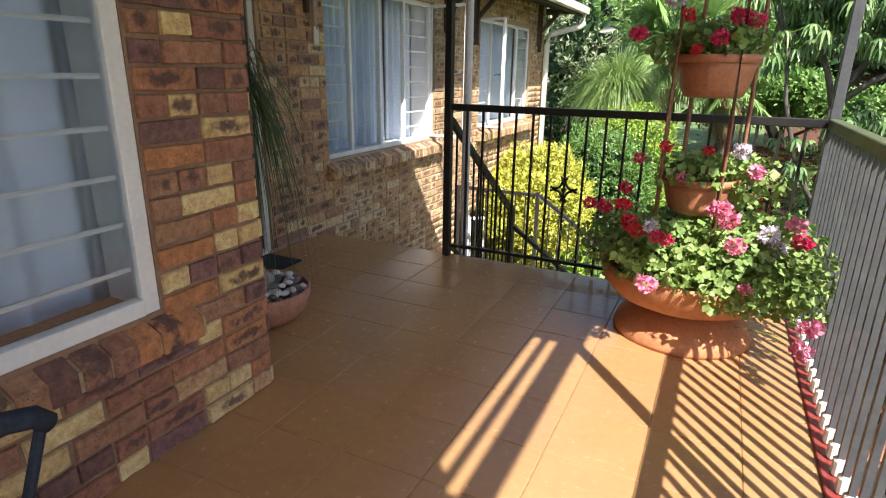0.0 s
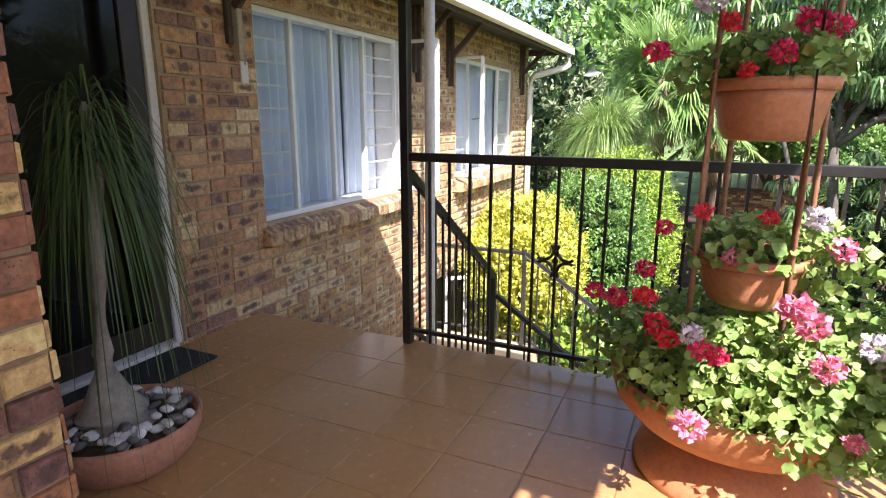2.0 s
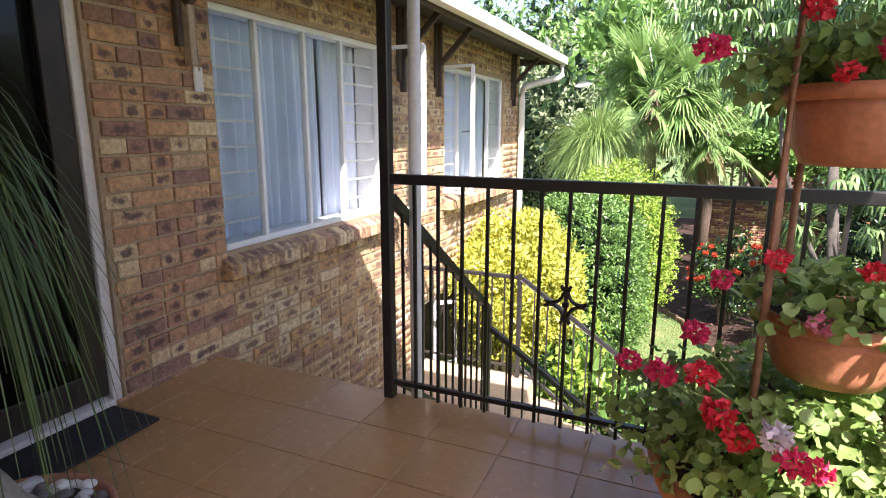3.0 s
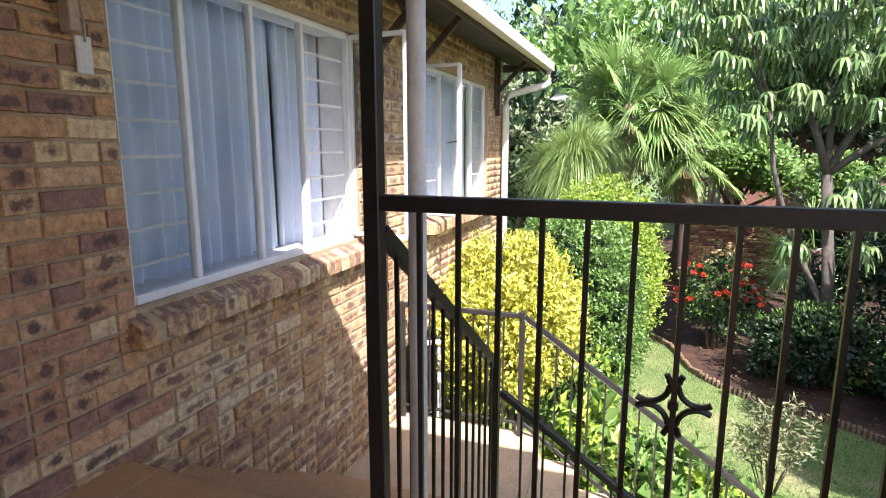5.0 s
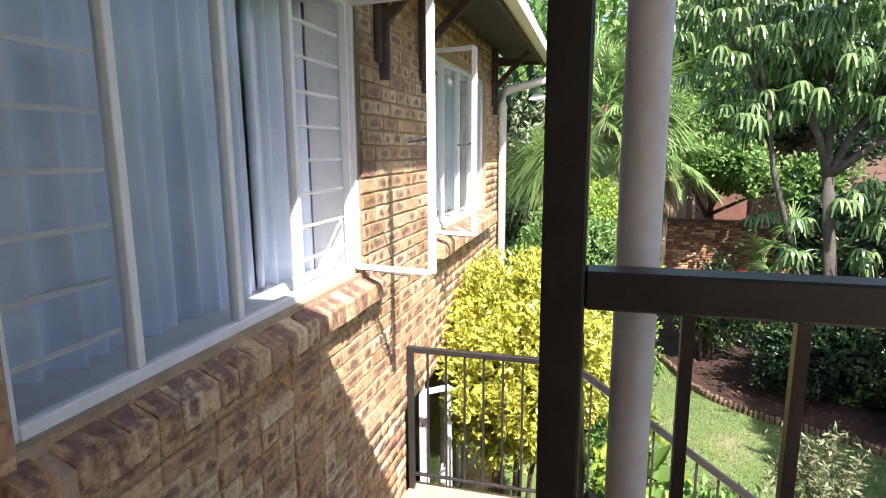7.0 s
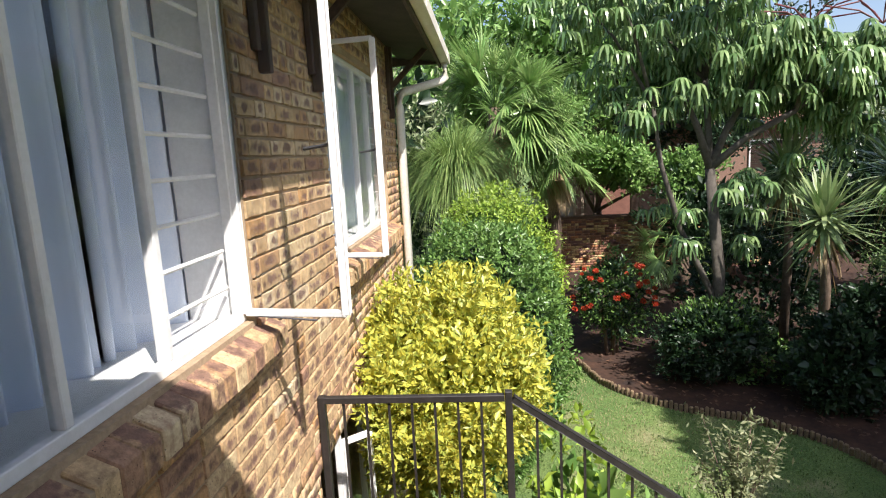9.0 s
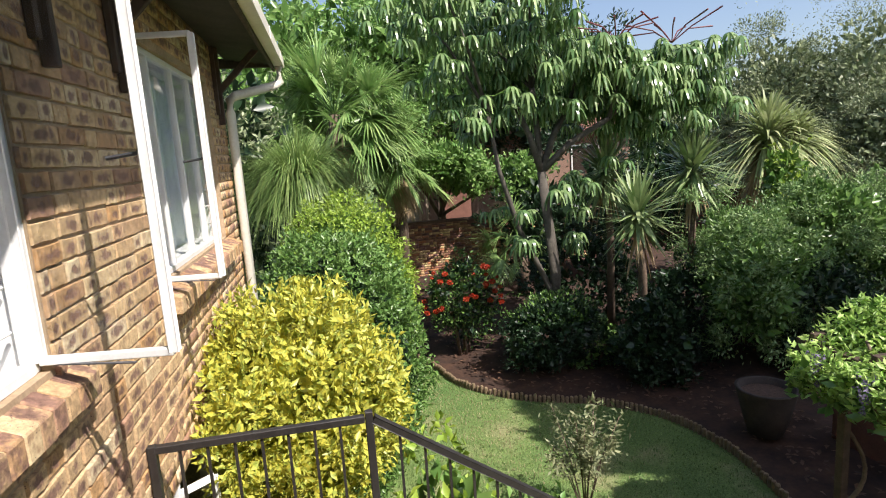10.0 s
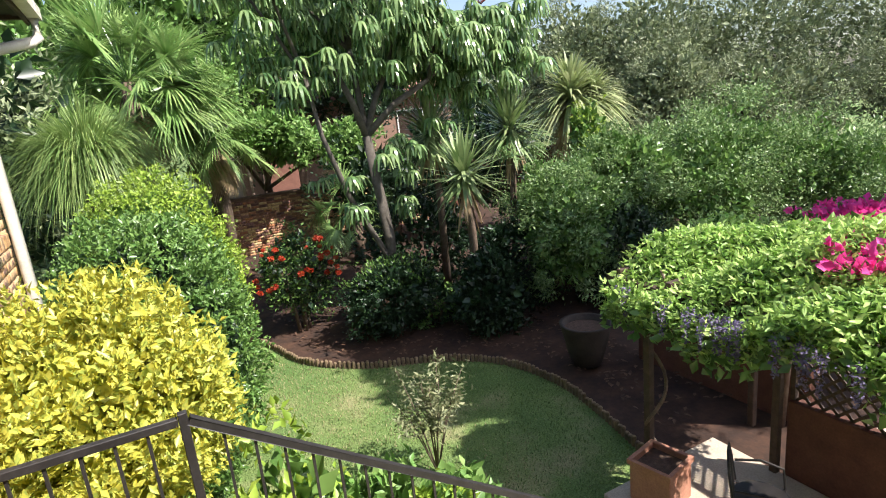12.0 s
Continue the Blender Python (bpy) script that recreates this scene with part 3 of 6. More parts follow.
win3 = steel_window("window_3", GLASS_X, W3, [9.05, 9.55, 10.0], (0, 3), 0.138, "white steel window with an opened casement beyond the stairs", (0,))
casement(win3, (GLASS_X + 0.03, 8.61), (-1.89, 8.565), 0.575, 1.765)
low = steel_window("window_4", GLASS_X, LOW, [8.5, 9.05], (), 0.14, "white steel window of the lower floor behind the yellow bush", (0,))
casement(low, (GLASS_X + 0.03, 8.5), (-2.08, 8.62), -1.85, -0.55)
for w, gx, nm in ((W1, NEAR - 0.27, 9), (W3, GLASS_X - 0.235, 10)):
    curtain("curtain", gx, w[0] - 0.1, w[1] + 0.05, w[2] - 0.12, w[3] + 0.15, nm, "pale blue-white gathered curtain behind the window")
curtain("curtain", GLASS_X - 0.235, 5.45, 6.93, 0.30, 1.95, 15, "pale blue gathered curtain drawn behind the window")
curtain("curtain", GLASS_X - 0.235, 6.97, 7.75, 0.30, 1.95, 8, "white gathered curtain pulled to the window's side")
tagged(solid("window_ledge", boxes((-2.53, GLASS_X - 0.022, 5.69, 7.42, 0.542, 0.549), (-2.53, GLASS_X - 0.022, 8.60, 10.5, 0.552, 0.559), bev=0.003), WHITE), "white painted inner window ledges", "ledge", kind="structure")

for k, (w, xa, xb) in enumerate(((W1, NEAR - 0.24, NEAR - 0.052), (W2, -2.45, GLASS_X - 0.022), (W3, -2.45, GLASS_X - 0.022))):
    tagged(solid("window_reveal_%d" % (k + 1), boxes((xa, xb, w[0], w[0] + 0.006, w[2] + (0.006 if k else 0), w[3] - 0.006), (xa, xb, w[1] - 0.006, w[1], w[2] + (0.006 if k else 0), w[3] - 0.006), (xa, xb, w[0], w[1], w[3] - 0.006, w[3])), WHITE), "white painted plaster round the window inside", "reveal", kind="structure")
gad = thing("wall_hook", "small pale metal hook and cord on the bricks beside the window", "hook")
part("plate", boxes((FACE + 0.003, FACE + 0.02, 5.545, 5.60, 1.36, 1.48), bev=0.005), PIPE_WHITE, gad)
part("cord", tube(bmesh.new(), [(FACE + 0.02, 5.57, 1.9), (FACE + 0.018, 5.575, 1.7), (FACE + 0.025, 5.572, 1.46)], 0.004, 6), TIMBER_PALE, gad)
# door in the recess
door = thing("door_1", "dark glazed entrance door in a white steel frame", "door", kind="structure")
part("door_frame", boxes((-2.27, -2.215, 4.975, 5.02, 0.0, 2.06), (-2.27, -2.20, 3.99, 4.03, 0.0, 2.06), (-2.27, -2.215, 4.03, 4.975, 2.0, 2.06), bev=0.004), PIPE_WHITE, door)
part("threshold", boxes((-2.30, -2.17, 4.03, 4.955, 0.0, 0.035), bev=0.004), PIPE_WHITE, door)
part("leaf", boxes((-2.26, -2.23, 4.03, 4.12, 0.04, 2.0), (-2.26, -2.23, 4.87, 4.973, 0.04, 2.0), (-2.26, -2.23, 4.12, 4.87, 0.04, 0.16), (-2.26, -2.23, 4.12, 4.87, 1.9, 2.0), bev=0.003), DOOR_DARK, door)
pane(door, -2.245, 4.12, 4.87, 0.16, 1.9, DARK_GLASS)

# ---- railings ----
def straight_rail(rail, a, b, top, bottom, spacing, bar, w, material, bar_mat=None, skip_ends=True):
    """Top and bottom rails with upright bars between plan points a and b; top and bottom are heights at the two ends."""
    a, b = Vector((*a, 0)), Vector((*b, 0))
    bm = bmesh.new()
    beam(bm, a + Vector((0, 0, top[0])), b + Vector((0, 0, top[1])), w, w, 0.003)
    part("top_rail", bm, material, rail)
    bm = bmesh.new()
    beam(bm, a + Vector((0, 0, bottom[0])), b + Vector((0, 0, bottom[1])), w * 0.6, w * 0.5, 0.002)
    part("bottom_rail", bm, material, rail)
    n = max(2, int(round((b - a).length / spacing)))
    for k in range(1, n):
        t = k / n
        p = a.lerp(b, t)
        z0, z1 = bottom[0] + (bottom[1] - bottom[0]) * t, top[0] + (top[1] - top[0]) * t
        part("baluster", boxes((p.x - bar / 2, p.x + bar / 2, p.y - bar / 2, p.y + bar / 2, z0 - (0.06 if bottom[0] > 0 else 0), z1)), bar_mat or material, rail)


def rail_post(rail, x, y, z0, z1, w, material):
    return part("post", boxes((x - w / 2, x + w / 2, y - w / 2, y + w / 2, z0, z1), bev=0.003), material, rail)


POST = (-1.128, 5.53)
rail_end = thing("balcony_railing", "black steel railing with a scroll ornament at the balcony's end", "railing", at=(0, 0, 0))
straight_rail(rail_end, (-1.105, 5.53), (0.93, 5.53), (0.985, 0.985), (0.075, 0.075), 0.1075, 0.013, 0.042, BLACK_STEEL)
rail_post(rail_end, *POST, -0.01, 2.22, 0.046, BLACK_STEEL)
bm = bmesh.new()
SX, SZ, SR = -0.356, 0.53, 0.046
for sx in (1, -1):
    for sz in (1, -1):
        tube(bm, [(SX + sx * (0.056 - SR * math.cos(t)), 5.53, SZ + sz * (0.05 - SR * math.sin(t))) for t in np.linspace(-0.6, math.pi / 2 + 0.6, 13)], 0.0075, 6)
box(bm, SX - 0.012, SX + 0.012, 5.518, 5.542, SZ - 0.012, SZ + 0.012, bev=0.005)
part("scroll", bm, BLACK_STEEL, rail_end, "wrought scroll ornament")
rail_side = thing("side_railing", "grey steel railing with close bars along the balcony", "railing")
bm = boxes((0.905, 0.955, -3.0, 5.50, 0.96, 1.01), bev=0.004)
part("top_rail", bm, GREEN_RAIL, rail_side, "olive green painted top rail")
for k in range(92):
    y = 5.42 - k * 0.09
    part("baluster", boxes((0.921, 0.939, y - 0.009, y + 0.009, 0.06, 0.96)), GREY_STEEL, rail_side)
    part("foot", boxes((0.912, 0.948, y - 0.02, y + 0.02, 0.012, 0.075), bev=0.008), PIPE_WHITE, rail_side, "pale cement foot")
rail_post(rail_side, 0.93, 5.53, -0.01, 2.24, 0.045, GREY_STEEL)
rail_post(rail_side, 0.93, 3.44, 0.013, 2.24, 0.045, GREY_STEEL)
rail_post(rail_side, 0.93, 1.3, 0.013, 2.24, 0.045, GREY_STEEL)
rail_post(rail_side, 0.93, -0.9, 0.013, 2.24, 0.045, GREY_STEEL)
drain = tagged(solid("drain_pipe", tube(bmesh.new(), [(-1.045, 5.63, -2.7), (-1.045, 5.63, 2.36)], 0.026, 16), PIPE_WHITE, smooth=True), "off-white plastic drain pipe beside the black post", "pipe")

# ---- stairs ----
stairs = thing("stairs", "tan concrete stairs down to the garden with a landing", "stairs", kind="structure")
LAND, Y1, Y2 = -0.98, 6.87, 8.02
for i in range(4):
    z = -0.196 * (i + 1)
    part("step", boxes((FACE, -1.09, 5.575 + i * 0.32, 5.575 + (i + 1) * 0.32, z - 0.2, z), bev=0.006), STEP_TILE, stairs)
part("landing", boxes((FACE, -1.09, 6.855, 8.1, LAND - 0.2, LAND), bev=0.006), CONCRETE, stairs)
for i in range(9):
    z = LAND - 0.191 * (i + 1)
    if z > GROUND + 0.02:
        part("step", boxes((-1.09 + i * 0.272, -1.09 + (i + 1) * 0.272, 6.855, 8.1, max(z - 0.2, GROUND), z), bev=0.006), CONCRETE, stairs)
rail_a = thing("stair_railing", "dark steel railing down the first flight of stairs", "railing", "stair railings")
straight_rail(rail_a, (-1.125, 5.56), (-1.125, Y1), (0.90, 0.02), (0.06, -0.84), 0.1, 0.012, 0.036, BLACK_STEEL)
rail_post(rail_a, -1.125, Y1, LAND, 0.04, 0.04, BLACK_STEEL)
rail_b = thing("stair_railing", "dark steel railing on the inner side of the lower flight", "railing", "stair railings")
straight_rail(rail_b, (-1.10, Y1), (1.2, Y1), (-0.12, -1.72), (-0.9, -2.5), 0.115, 0.012, 0.036, BLACK_STEEL)
rail_post(rail_b, 1.2, Y1, GROUND, -1.70, 0.04, BLACK_STEEL)
rail_c = thing("stair_railing", "dark bronze steel railing round the landing and down the lower flight", "railing", "stair railings")
straight_rail(rail_c, (-2.17, Y2), (-1.25, Y2), (-0.06, -0.06), (-0.88, -0.88), 0.11, 0.012, 0.034, BRONZE_RAIL)
rail_post(rail_c, -2.165, Y2, LAND, -0.04, 0.036, BRONZE_RAIL)
rail_post(rail_c, -1.23, Y2, LAND, -0.025, 0.036, BRONZE_RAIL)
straight_rail(rail_c, (-1.21, Y2), (1.2, Y2), (-0.065, -1.72), (-0.88, -2.53), 0.115, 0.012, 0.034, BRONZE_RAIL)
rail_post(rail_c, 1.2, Y2, GROUND, -1.73, 0.036, BRONZE_RAIL)

# ---- garden ground ----
CURVE = [(-2.6, 17.5), (-0.9, 16.6), (0.05, 15.6), (0.5, 14.2), (1.3, 13.35), (2.2, 12.9), (2.9, 12.2), (3.15, 11.2), (3.05, 10.3), (2.9, 9.6), (2.7, 8.6), (2.6, 6.0), (2.6, 0.0)]


def smooth_line(pts, per=10):
    out = []
    for i in range(len(pts) - 1):
        p0, p1, p2, p3 = (Vector(pts[max(0, min(len(pts) - 1, i + k))]) for k in (-1, 0, 1, 2))
        for k in range(per):
            t = k / per
            out.append(0.5 * (2 * p1 + (p2 - p0) * t + (2 * p0 - 5 * p1 + 4 * p2 - p3) * t * t + (3 * p1 - p0 - 3 * p2 + p3) * t ** 3))
    out.append(Vector(pts[-1]))
    return out


ground = tagged(solid("ground", boxes((-400, 400, -400, 400, GROUND - 0.3, GROUND)), LAWN), "garden lawn of short green grass with dry patches", "lawn", kind="structure")
line = smooth_line(CURVE)
bm = bmesh.new()
prev = None
for i, p in enumerate(line):
    ang = i / (len(line) - 1)
    far = Vector((-4 + 30 * min(1, ang * 1.6), 30 - 32 * max(0, ang - 0.35) / 0.65))
    ring = [bm.verts.new((*p.lerp(far, k), GROUND + 0.004 + 0.10 * min(1, k * 12))) for k in (0, 0.03, 0.08, 0.3, 1)]
    if prev:
        for a, b, c, d in zip(prev, prev[1:], ring[1:], ring):
            bm.faces.new((a, b, c, d))
    prev = ring
bed = tagged(solid("flower_bed", bm, BED), "brown leaf-strewn soil of the planting beds", "bed", kind="structure")
edging = thing("log_edging", "low edging of short upright logs between lawn and bed", "edging", kind="structure")
logs, acc, last = 0, 0.0, line[0]
log_mesh = None
for p in smooth_line(CURVE, 60):
    acc += (Vector(p) - last).length
    last = Vector(p)
    if acc > 0.062 and 9.2 < p.y < 16.0 and logs < 290:
        acc = 0
        if log_mesh is None:
            log_mesh = part("log", tube(bmesh.new(), [(0, 0, -0.02), (0, 0, 0.10), (0, 0, 0.115)], [0.028, 0.028, 0.02], 7), STONE_EDGE, edging)
            ob = log_mesh
        else:
            ob = new("log", log_mesh.data)
            ob.parent = edging
        ob.location = (p.x, p.y, GROUND)
        ob.scale.z = random.uniform(0.8, 1.15)
        logs += 1
paving = tagged(solid("paving", boxes((2.0, 3.53, 5.0, 9.15, GROUND + 0.02, GROUND + 0.12), (3.68, 6.38, 5.0, 8.3, GROUND + 0.02, GROUND + 0.12), bev=0.01), PAVING), "pale paved seating area under the pergola", "paving", kind="structure")

# short grass
n = 42000
gx, gy = RNG.uniform(-1.4, 3.6, n), RNG.uniform(8.1, 16.5, n)
cx = np.array([p.x for p in line]); cy = np.array([p.y for p in line])
lim = np.interp(-gy, -cy, cx)
ok = gx < lim - 0.03
gx, gy = gx[ok], gy[ok]
base = np.stack([gx, gy, np.full(len(gx), GROUND)], 1)
way = np.stack([RNG.normal(0, 0.35, len(gx)), RNG.normal(0, 0.35, len(gx)), np.ones(len(gx))], 1)
dry = (np.sin(gx * 1.3 + gy * 0.6) + RNG.normal(0, 0.6, len(gx)) + (gy - 12) * 0.25) > 1.0
for sel, m, nm in ((~dry, L_BLADE, "grass"), (dry, L_BLADE_DRY, "dry_grass")):
    v, f = blades(base[sel], way[sel], RNG.uniform(0.03, 0.075, sel.sum()), 0.009, 0.35, 2)
    tagged(raw(nm, v, f, m), "short mown lawn grass" if nm == "grass" else "straw-coloured dry lawn grass", "grass", kind="stuff")


# ---- balcony things ----
PX, PY = 0.40, 5.0


def geranium(parent, c, r, n, size, seed, zmin=-9):
    p, d = crown_points(n, c, r, 0.55, 0.16, 3.2, seed, zmin)
    m = len(p)
    way = d + sphere_dirs(m) * 0.7
    up = unit(d * 0.6 + sphere_dirs(m) * 0.75 + np.array([[0, 0, 0.4]]))
    side = unit(np.cross(unit(way), up))
    fw = np.cross(up, side)
    s = RNG.uniform(0.6, 1.2, m)[:, None] * size
    # round scalloped leaf: a fan of seven points about its centre
    vs = [p]
    for k in range(7):
        t = 2 * math.pi * (k + 0.5) / 7.0
        vs.append(p + s * (math.cos(t) * side + math.sin(t) * fw) * (0.5 if k % 2 else 0.42) + up * s * (0.2 if k % 2 else 0.02))
    v = np.stack(vs, 1).reshape(-1, 3)
    i = np.arange(m)[:, None] * 8
    f = np.concatenate([i + [[0, 1 + k, 1 + (k + 1) % 7]] for k in range(7)], 0)
    return raw("foliage", v, f, L_GERANIUM, parent, "scalloped green leaves")


def flower_ball(parent, c, r, material):
    """A geranium head: petals round a ball, on a thin stalk."""
    n = 80
    d = sphere_dirs(n)
    p = np.array(c) + d * r * RNG.uniform(0.3, 0.7, n)[:, None] * np.array([1, 1, 0.75])
    v, f = leaf_mesh(p, d + sphere_dirs(n) * 0.9, unit(d + sphere_dirs(n) * 0.6), r * RNG.uniform(0.35, 0.6, n), r * RNG.uniform(0.35, 0.55, n), 0.2)
    return raw("flower_head", v, f, material, parent)


def stalk(parent, a, b):
    a, b = Vector(a), Vector(b)
    bm = tube(bmesh.new(), [a, a.lerp(b, 0.5) + Vector((0.01, 0.01, 0.02)), b], 0.0028, 5)
    return part("stalk", bm, L_GERANIUM, parent)


def flowers(parent, base, heads):
    for (x, y, z), r, m in heads:
        flower_ball(parent, (x, y, z), r, m)
        stalk(parent, (base[0] + (x - base[0]) * 0.5, base[1] + (y - base[1]) * 0.5, min(base[2], z - 0.05)), (x, y, z - r * 0.3))


planter = thing("bowl_planter", "wide orange terracotta bowl planter on a round foot", "planter")
part("foot", lathe(bmesh.new(), [(0.31, 0.0), (0.315, 0.02), (0.30, 0.06), (0.25, 0.11), (0.2, 0.14), (0.17, 0.15)], PX, PY, 48), TERRACOTTA, planter, smooth=True)
part("bowl", lathe(bmesh.new(), [(0.17, 0.148), (0.24, 0.16), (0.33, 0.20), (0.385, 0.26), (0.405, 0.32), (0.41, 0.345), (0.395, 0.35), (0.37, 0.335), (0.35, 0.30)], PX, PY, 56), TERRACOTTA, planter, smooth=True)
part("soil", lathe(bmesh.new(), [(0.36, 0.295), (0.355, 0.315), (0.2, 0.33)], PX, PY, 30), SOIL, planter)

for nm, z0, z1, r0, r1 in (("hanging_pot", 0.60, 0.765, 0.10, 0.165), ("hanging_pot", 1.11, 1.285, 0.105, 0.17)):
    pot = thing(nm, "brown fluted plastic pot hung between canes", "pot", "hanging pots")
    part("bowl", lathe(bmesh.new(), [(r0, z0), (r0 + 0.012, z0 + 0.004), (r0 + 0.03, z0 + 0.04), (r1 - 0.02, z1 - 0.06), (r1 - 0.01, z1 - 0.03)], PX - 0.01, PY, 56, 0.012, 22), PLASTIC_POT, pot, smooth=True)
    part("rim", lathe(bmesh.new(), [(r1 - 0.012, z1 - 0.034), (r1, z1 - 0.032), (r1 + 0.004, z1), (r1 - 0.012, z1), (r1 - 0.014, z1 - 0.03)], PX - 0.01, PY, 48), PLASTIC_POT, pot, smooth=True)
    part("soil", lathe(bmesh.new(), [(r1 - 0.018, z1 - 0.03), (r1 - 0.02, z1 - 0.015), (0.05, z1 - 0.01)], PX - 0.01, PY, 24), SOIL, pot)
stand = thing("cane_stand", "four brown canes rising from the bowl planter to hold the pots", "plant stand")
for k in range(4):
    t = math.radians(28 + 90 * k)
    bm = tube(bmesh.new(), [(PX - 0.01 + 0.185 * math.cos(t), PY + 0.185 * math.sin(t), 0.31), (PX - 0.01 + 0.182 * math.cos(t + 0.03), PY + 0.182 * math.sin(t + 0.03), 1.0), (PX - 0.01 + 0.176 * math.cos(t), PY + 0.176 * math.sin(t), 1.62), (PX - 0.01, PY, 2.36)], 0.0095, 8)
    part("cane", bm, CANE, stand, smooth=True)

g1 = thing("geranium", "large geranium with red, pink and white flowers spilling over the bowl", "plant")
geranium(g1, (PX - 0.02, PY, 0.42), (0.47, 0.40, 0.18), 4000, 0.037, 3, 0.335)
geranium(g1, (PX + 0.22, PY - 0.22, 0.39), (0.34, 0.26, 0.17), 2500, 0.035, 5, 0.23)
geranium(g1, (PX + 0.36, PY - 0.02, 0.42), (0.24, 0.3, 0.2), 1500, 0.035, 9, 0.2)
flowers(g1, (PX, PY, 0.45), [((0.02, 4.78, 0.63), 0.042, P_CRIMSON), ((0.10, 4.76, 0.65), 0.04, P_RED), ((-0.06, 4.85, 0.62), 0.036, P_CRIMSON), ((0.14, 4.72, 0.58), 0.045, P_RED), ((0.18, 4.66, 0.56), 0.04, P_RED), ((0.24, 4.62, 0.60), 0.038, P_LILAC), ((0.27, 4.60, 0.565), 0.036, P_CRIMSON), ((0.31, 4.60, 0.555), 0.034, P_CRIMSON), ((0.26, 4.52, 0.38), 0.05, P_PINK), ((0.49, 4.72, 0.68), 0.05, P_PINK), ((0.53, 4.70, 0.64), 0.05, P_PINK), ((0.56, 4.62, 0.56), 0.045, P_PINK), ((0.68, 4.72, 0.60), 0.05, P_LILAC), ((0.72, 4.70, 0.55), 0.045, P_LILAC), ((0.77, 4.74, 0.64), 0.045, P_PINK), ((0.80, 4.72, 0.58), 0.045, P_CRIMSON), ((0.86, 4.55, 0.30), 0.05, P_PINK), ((0.84, 4.5, 0.22), 0.045, P_PINK), ((0.09, 4.9, 0.70), 0.04, P_CRIMSON), ((0.62, 4.52, 0.42), 0.03, P_PINK)])
g2 = thing("geranium", "geranium with pink and red flowers in the middle hanging pot", "plant")
geranium(g2, (PX, PY, 0.80), (0.21, 0.2, 0.085), 480, 0.04, 11, 0.74)
geranium(g2, (PX + 0.2, PY - 0.05, 0.76), (0.13, 0.12, 0.12), 160, 0.04, 12, 0.5)
flowers(g2, (PX, PY, 0.78), [((0.24, 4.88, 0.90), 0.032, P_RED), ((0.41, 4.84, 0.90), 0.03, P_RED), ((0.13, 4.9, 0.84), 0.032, P_CRIMSON), ((0.54, 4.88, 0.90), 0.045, P_LILAC), ((0.60, 4.86, 0.82), 0.042, P_PINK), ((0.33, 4.82, 0.78), 0.035, P_PINK)])
g3 = thing("geranium", "red-flowered geranium in the upper hanging pot", "plant")
geranium(g3, (PX, PY, 1.34), (0.2, 0.19, 0.10), 520, 0.04, 15, 1.27)
geranium(g3, (PX - 0.17, PY, 1.32), (0.12, 0.1, 0.09), 150, 0.04, 16, 1.2)
flowers(g3, (PX, PY, 1.32), [((0.07, 4.92, 1.37), 0.045, P_CRIMSON), ((0.26, 4.9, 1.44), 0.036, P_RED), ((0.20, 4.9, 1.50), 0.045, P_LILAC), ((0.45, 4.88, 1.43), 0.045, P_CRIMSON), ((0.51, 4.88, 1.41), 0.042, P_CRIMSON), ((0.39, 4.82, 1.345), 0.04, P_CRIMSON), ((0.31, 4.82, 1.30), 0.028, P_RED)])

# ponytail palm in a round pot at the recess
QX, QY = -1.52, 4.17
pot = thing("round_pot", "round dull terracotta pot at the porch recess", "pot")
part("bowl", lathe(bmesh.new(), [(0.16, 0.0), (0.19, 0.01), (0.225, 0.05), (0.25, 0.11), (0.255, 0.155), (0.246, 0.165), (0.236, 0.155), (0.23, 0.12)], QX, QY, 44), TERRACOTTA_DULL, pot, smooth=True)
part("soil", lathe(bmesh.new(), [(0.232, 0.11), (0.23, 0.13), (0.1, 0.14)], QX, QY, 24), SOIL, pot)
stone = None
for k in range(84):
    t, rr = random.uniform(0, 6.283), 0.215 * math.sqrt(random.uniform(0.25, 1))
    pale = random.random() < 0.6
    bm = bmesh.new()
    bmesh.ops.create_icosphere(bm, subdivisions=2, radius=1.0)
    sx, sy, sz = random.uniform(0.02, 0.033), random.uniform(0.015, 0.024), random.uniform(0.010, 0.016)
    rot = Matrix.Rotation(random.uniform(0, 6.28), 4, "Z") @ Matrix.Rotation(random.uniform(-0.3, 0.3), 4, "X")
    for v in bm.verts:
        co = Vector((v.co.x * sx, v.co.y * sy, v.co.z * sz)) * (1 + 0.1 * math.sin(5 * v.co.x + 3 * v.co.y + k))
        v.co = rot @ co + Vector((QX + rr * math.cos(t), QY + rr * math.sin(t), 0.152 + 0.012 * (k % 3)))
    tagged(solid("pebble", bm, PEBBLE_WHITE if pale else PEBBLE_DARK, smooth=True), "smooth pale pebble on the pot's soil" if pale else "smooth dark pebble on the pot's soil", "pebble", "pebbles in the round pot")
pony = thing("ponytail_palm", "ponytail palm with a swollen grey base and long drooping leaves", "plant")
part("trunk", tube(bmesh.new(), [(QX - 0.02, QY - 0.02, 0.11), (QX - 0.02, QY - 0.02, 0.15), (QX - 0.022, QY - 0.02, 0.19), (QX - 0.026, QY - 0.02, 0.235), (QX - 0.03, QY - 0.018, 0.30), (QX - 0.035, QY - 0.015, 0.40), (QX - 0.03, QY - 0.01, 0.62), (QX - 0.012, QY, 0.85), (QX + 0.02, QY + 0.01, 1.02), (QX + 0.02, QY, 1.22)], [0.132, 0.135, 0.115, 0.08, 0.05, 0.034, 0.029, 0.027, 0.025, 0.021], 20), ELEPHANT, pony, "swollen grey trunk", True)
n = 240
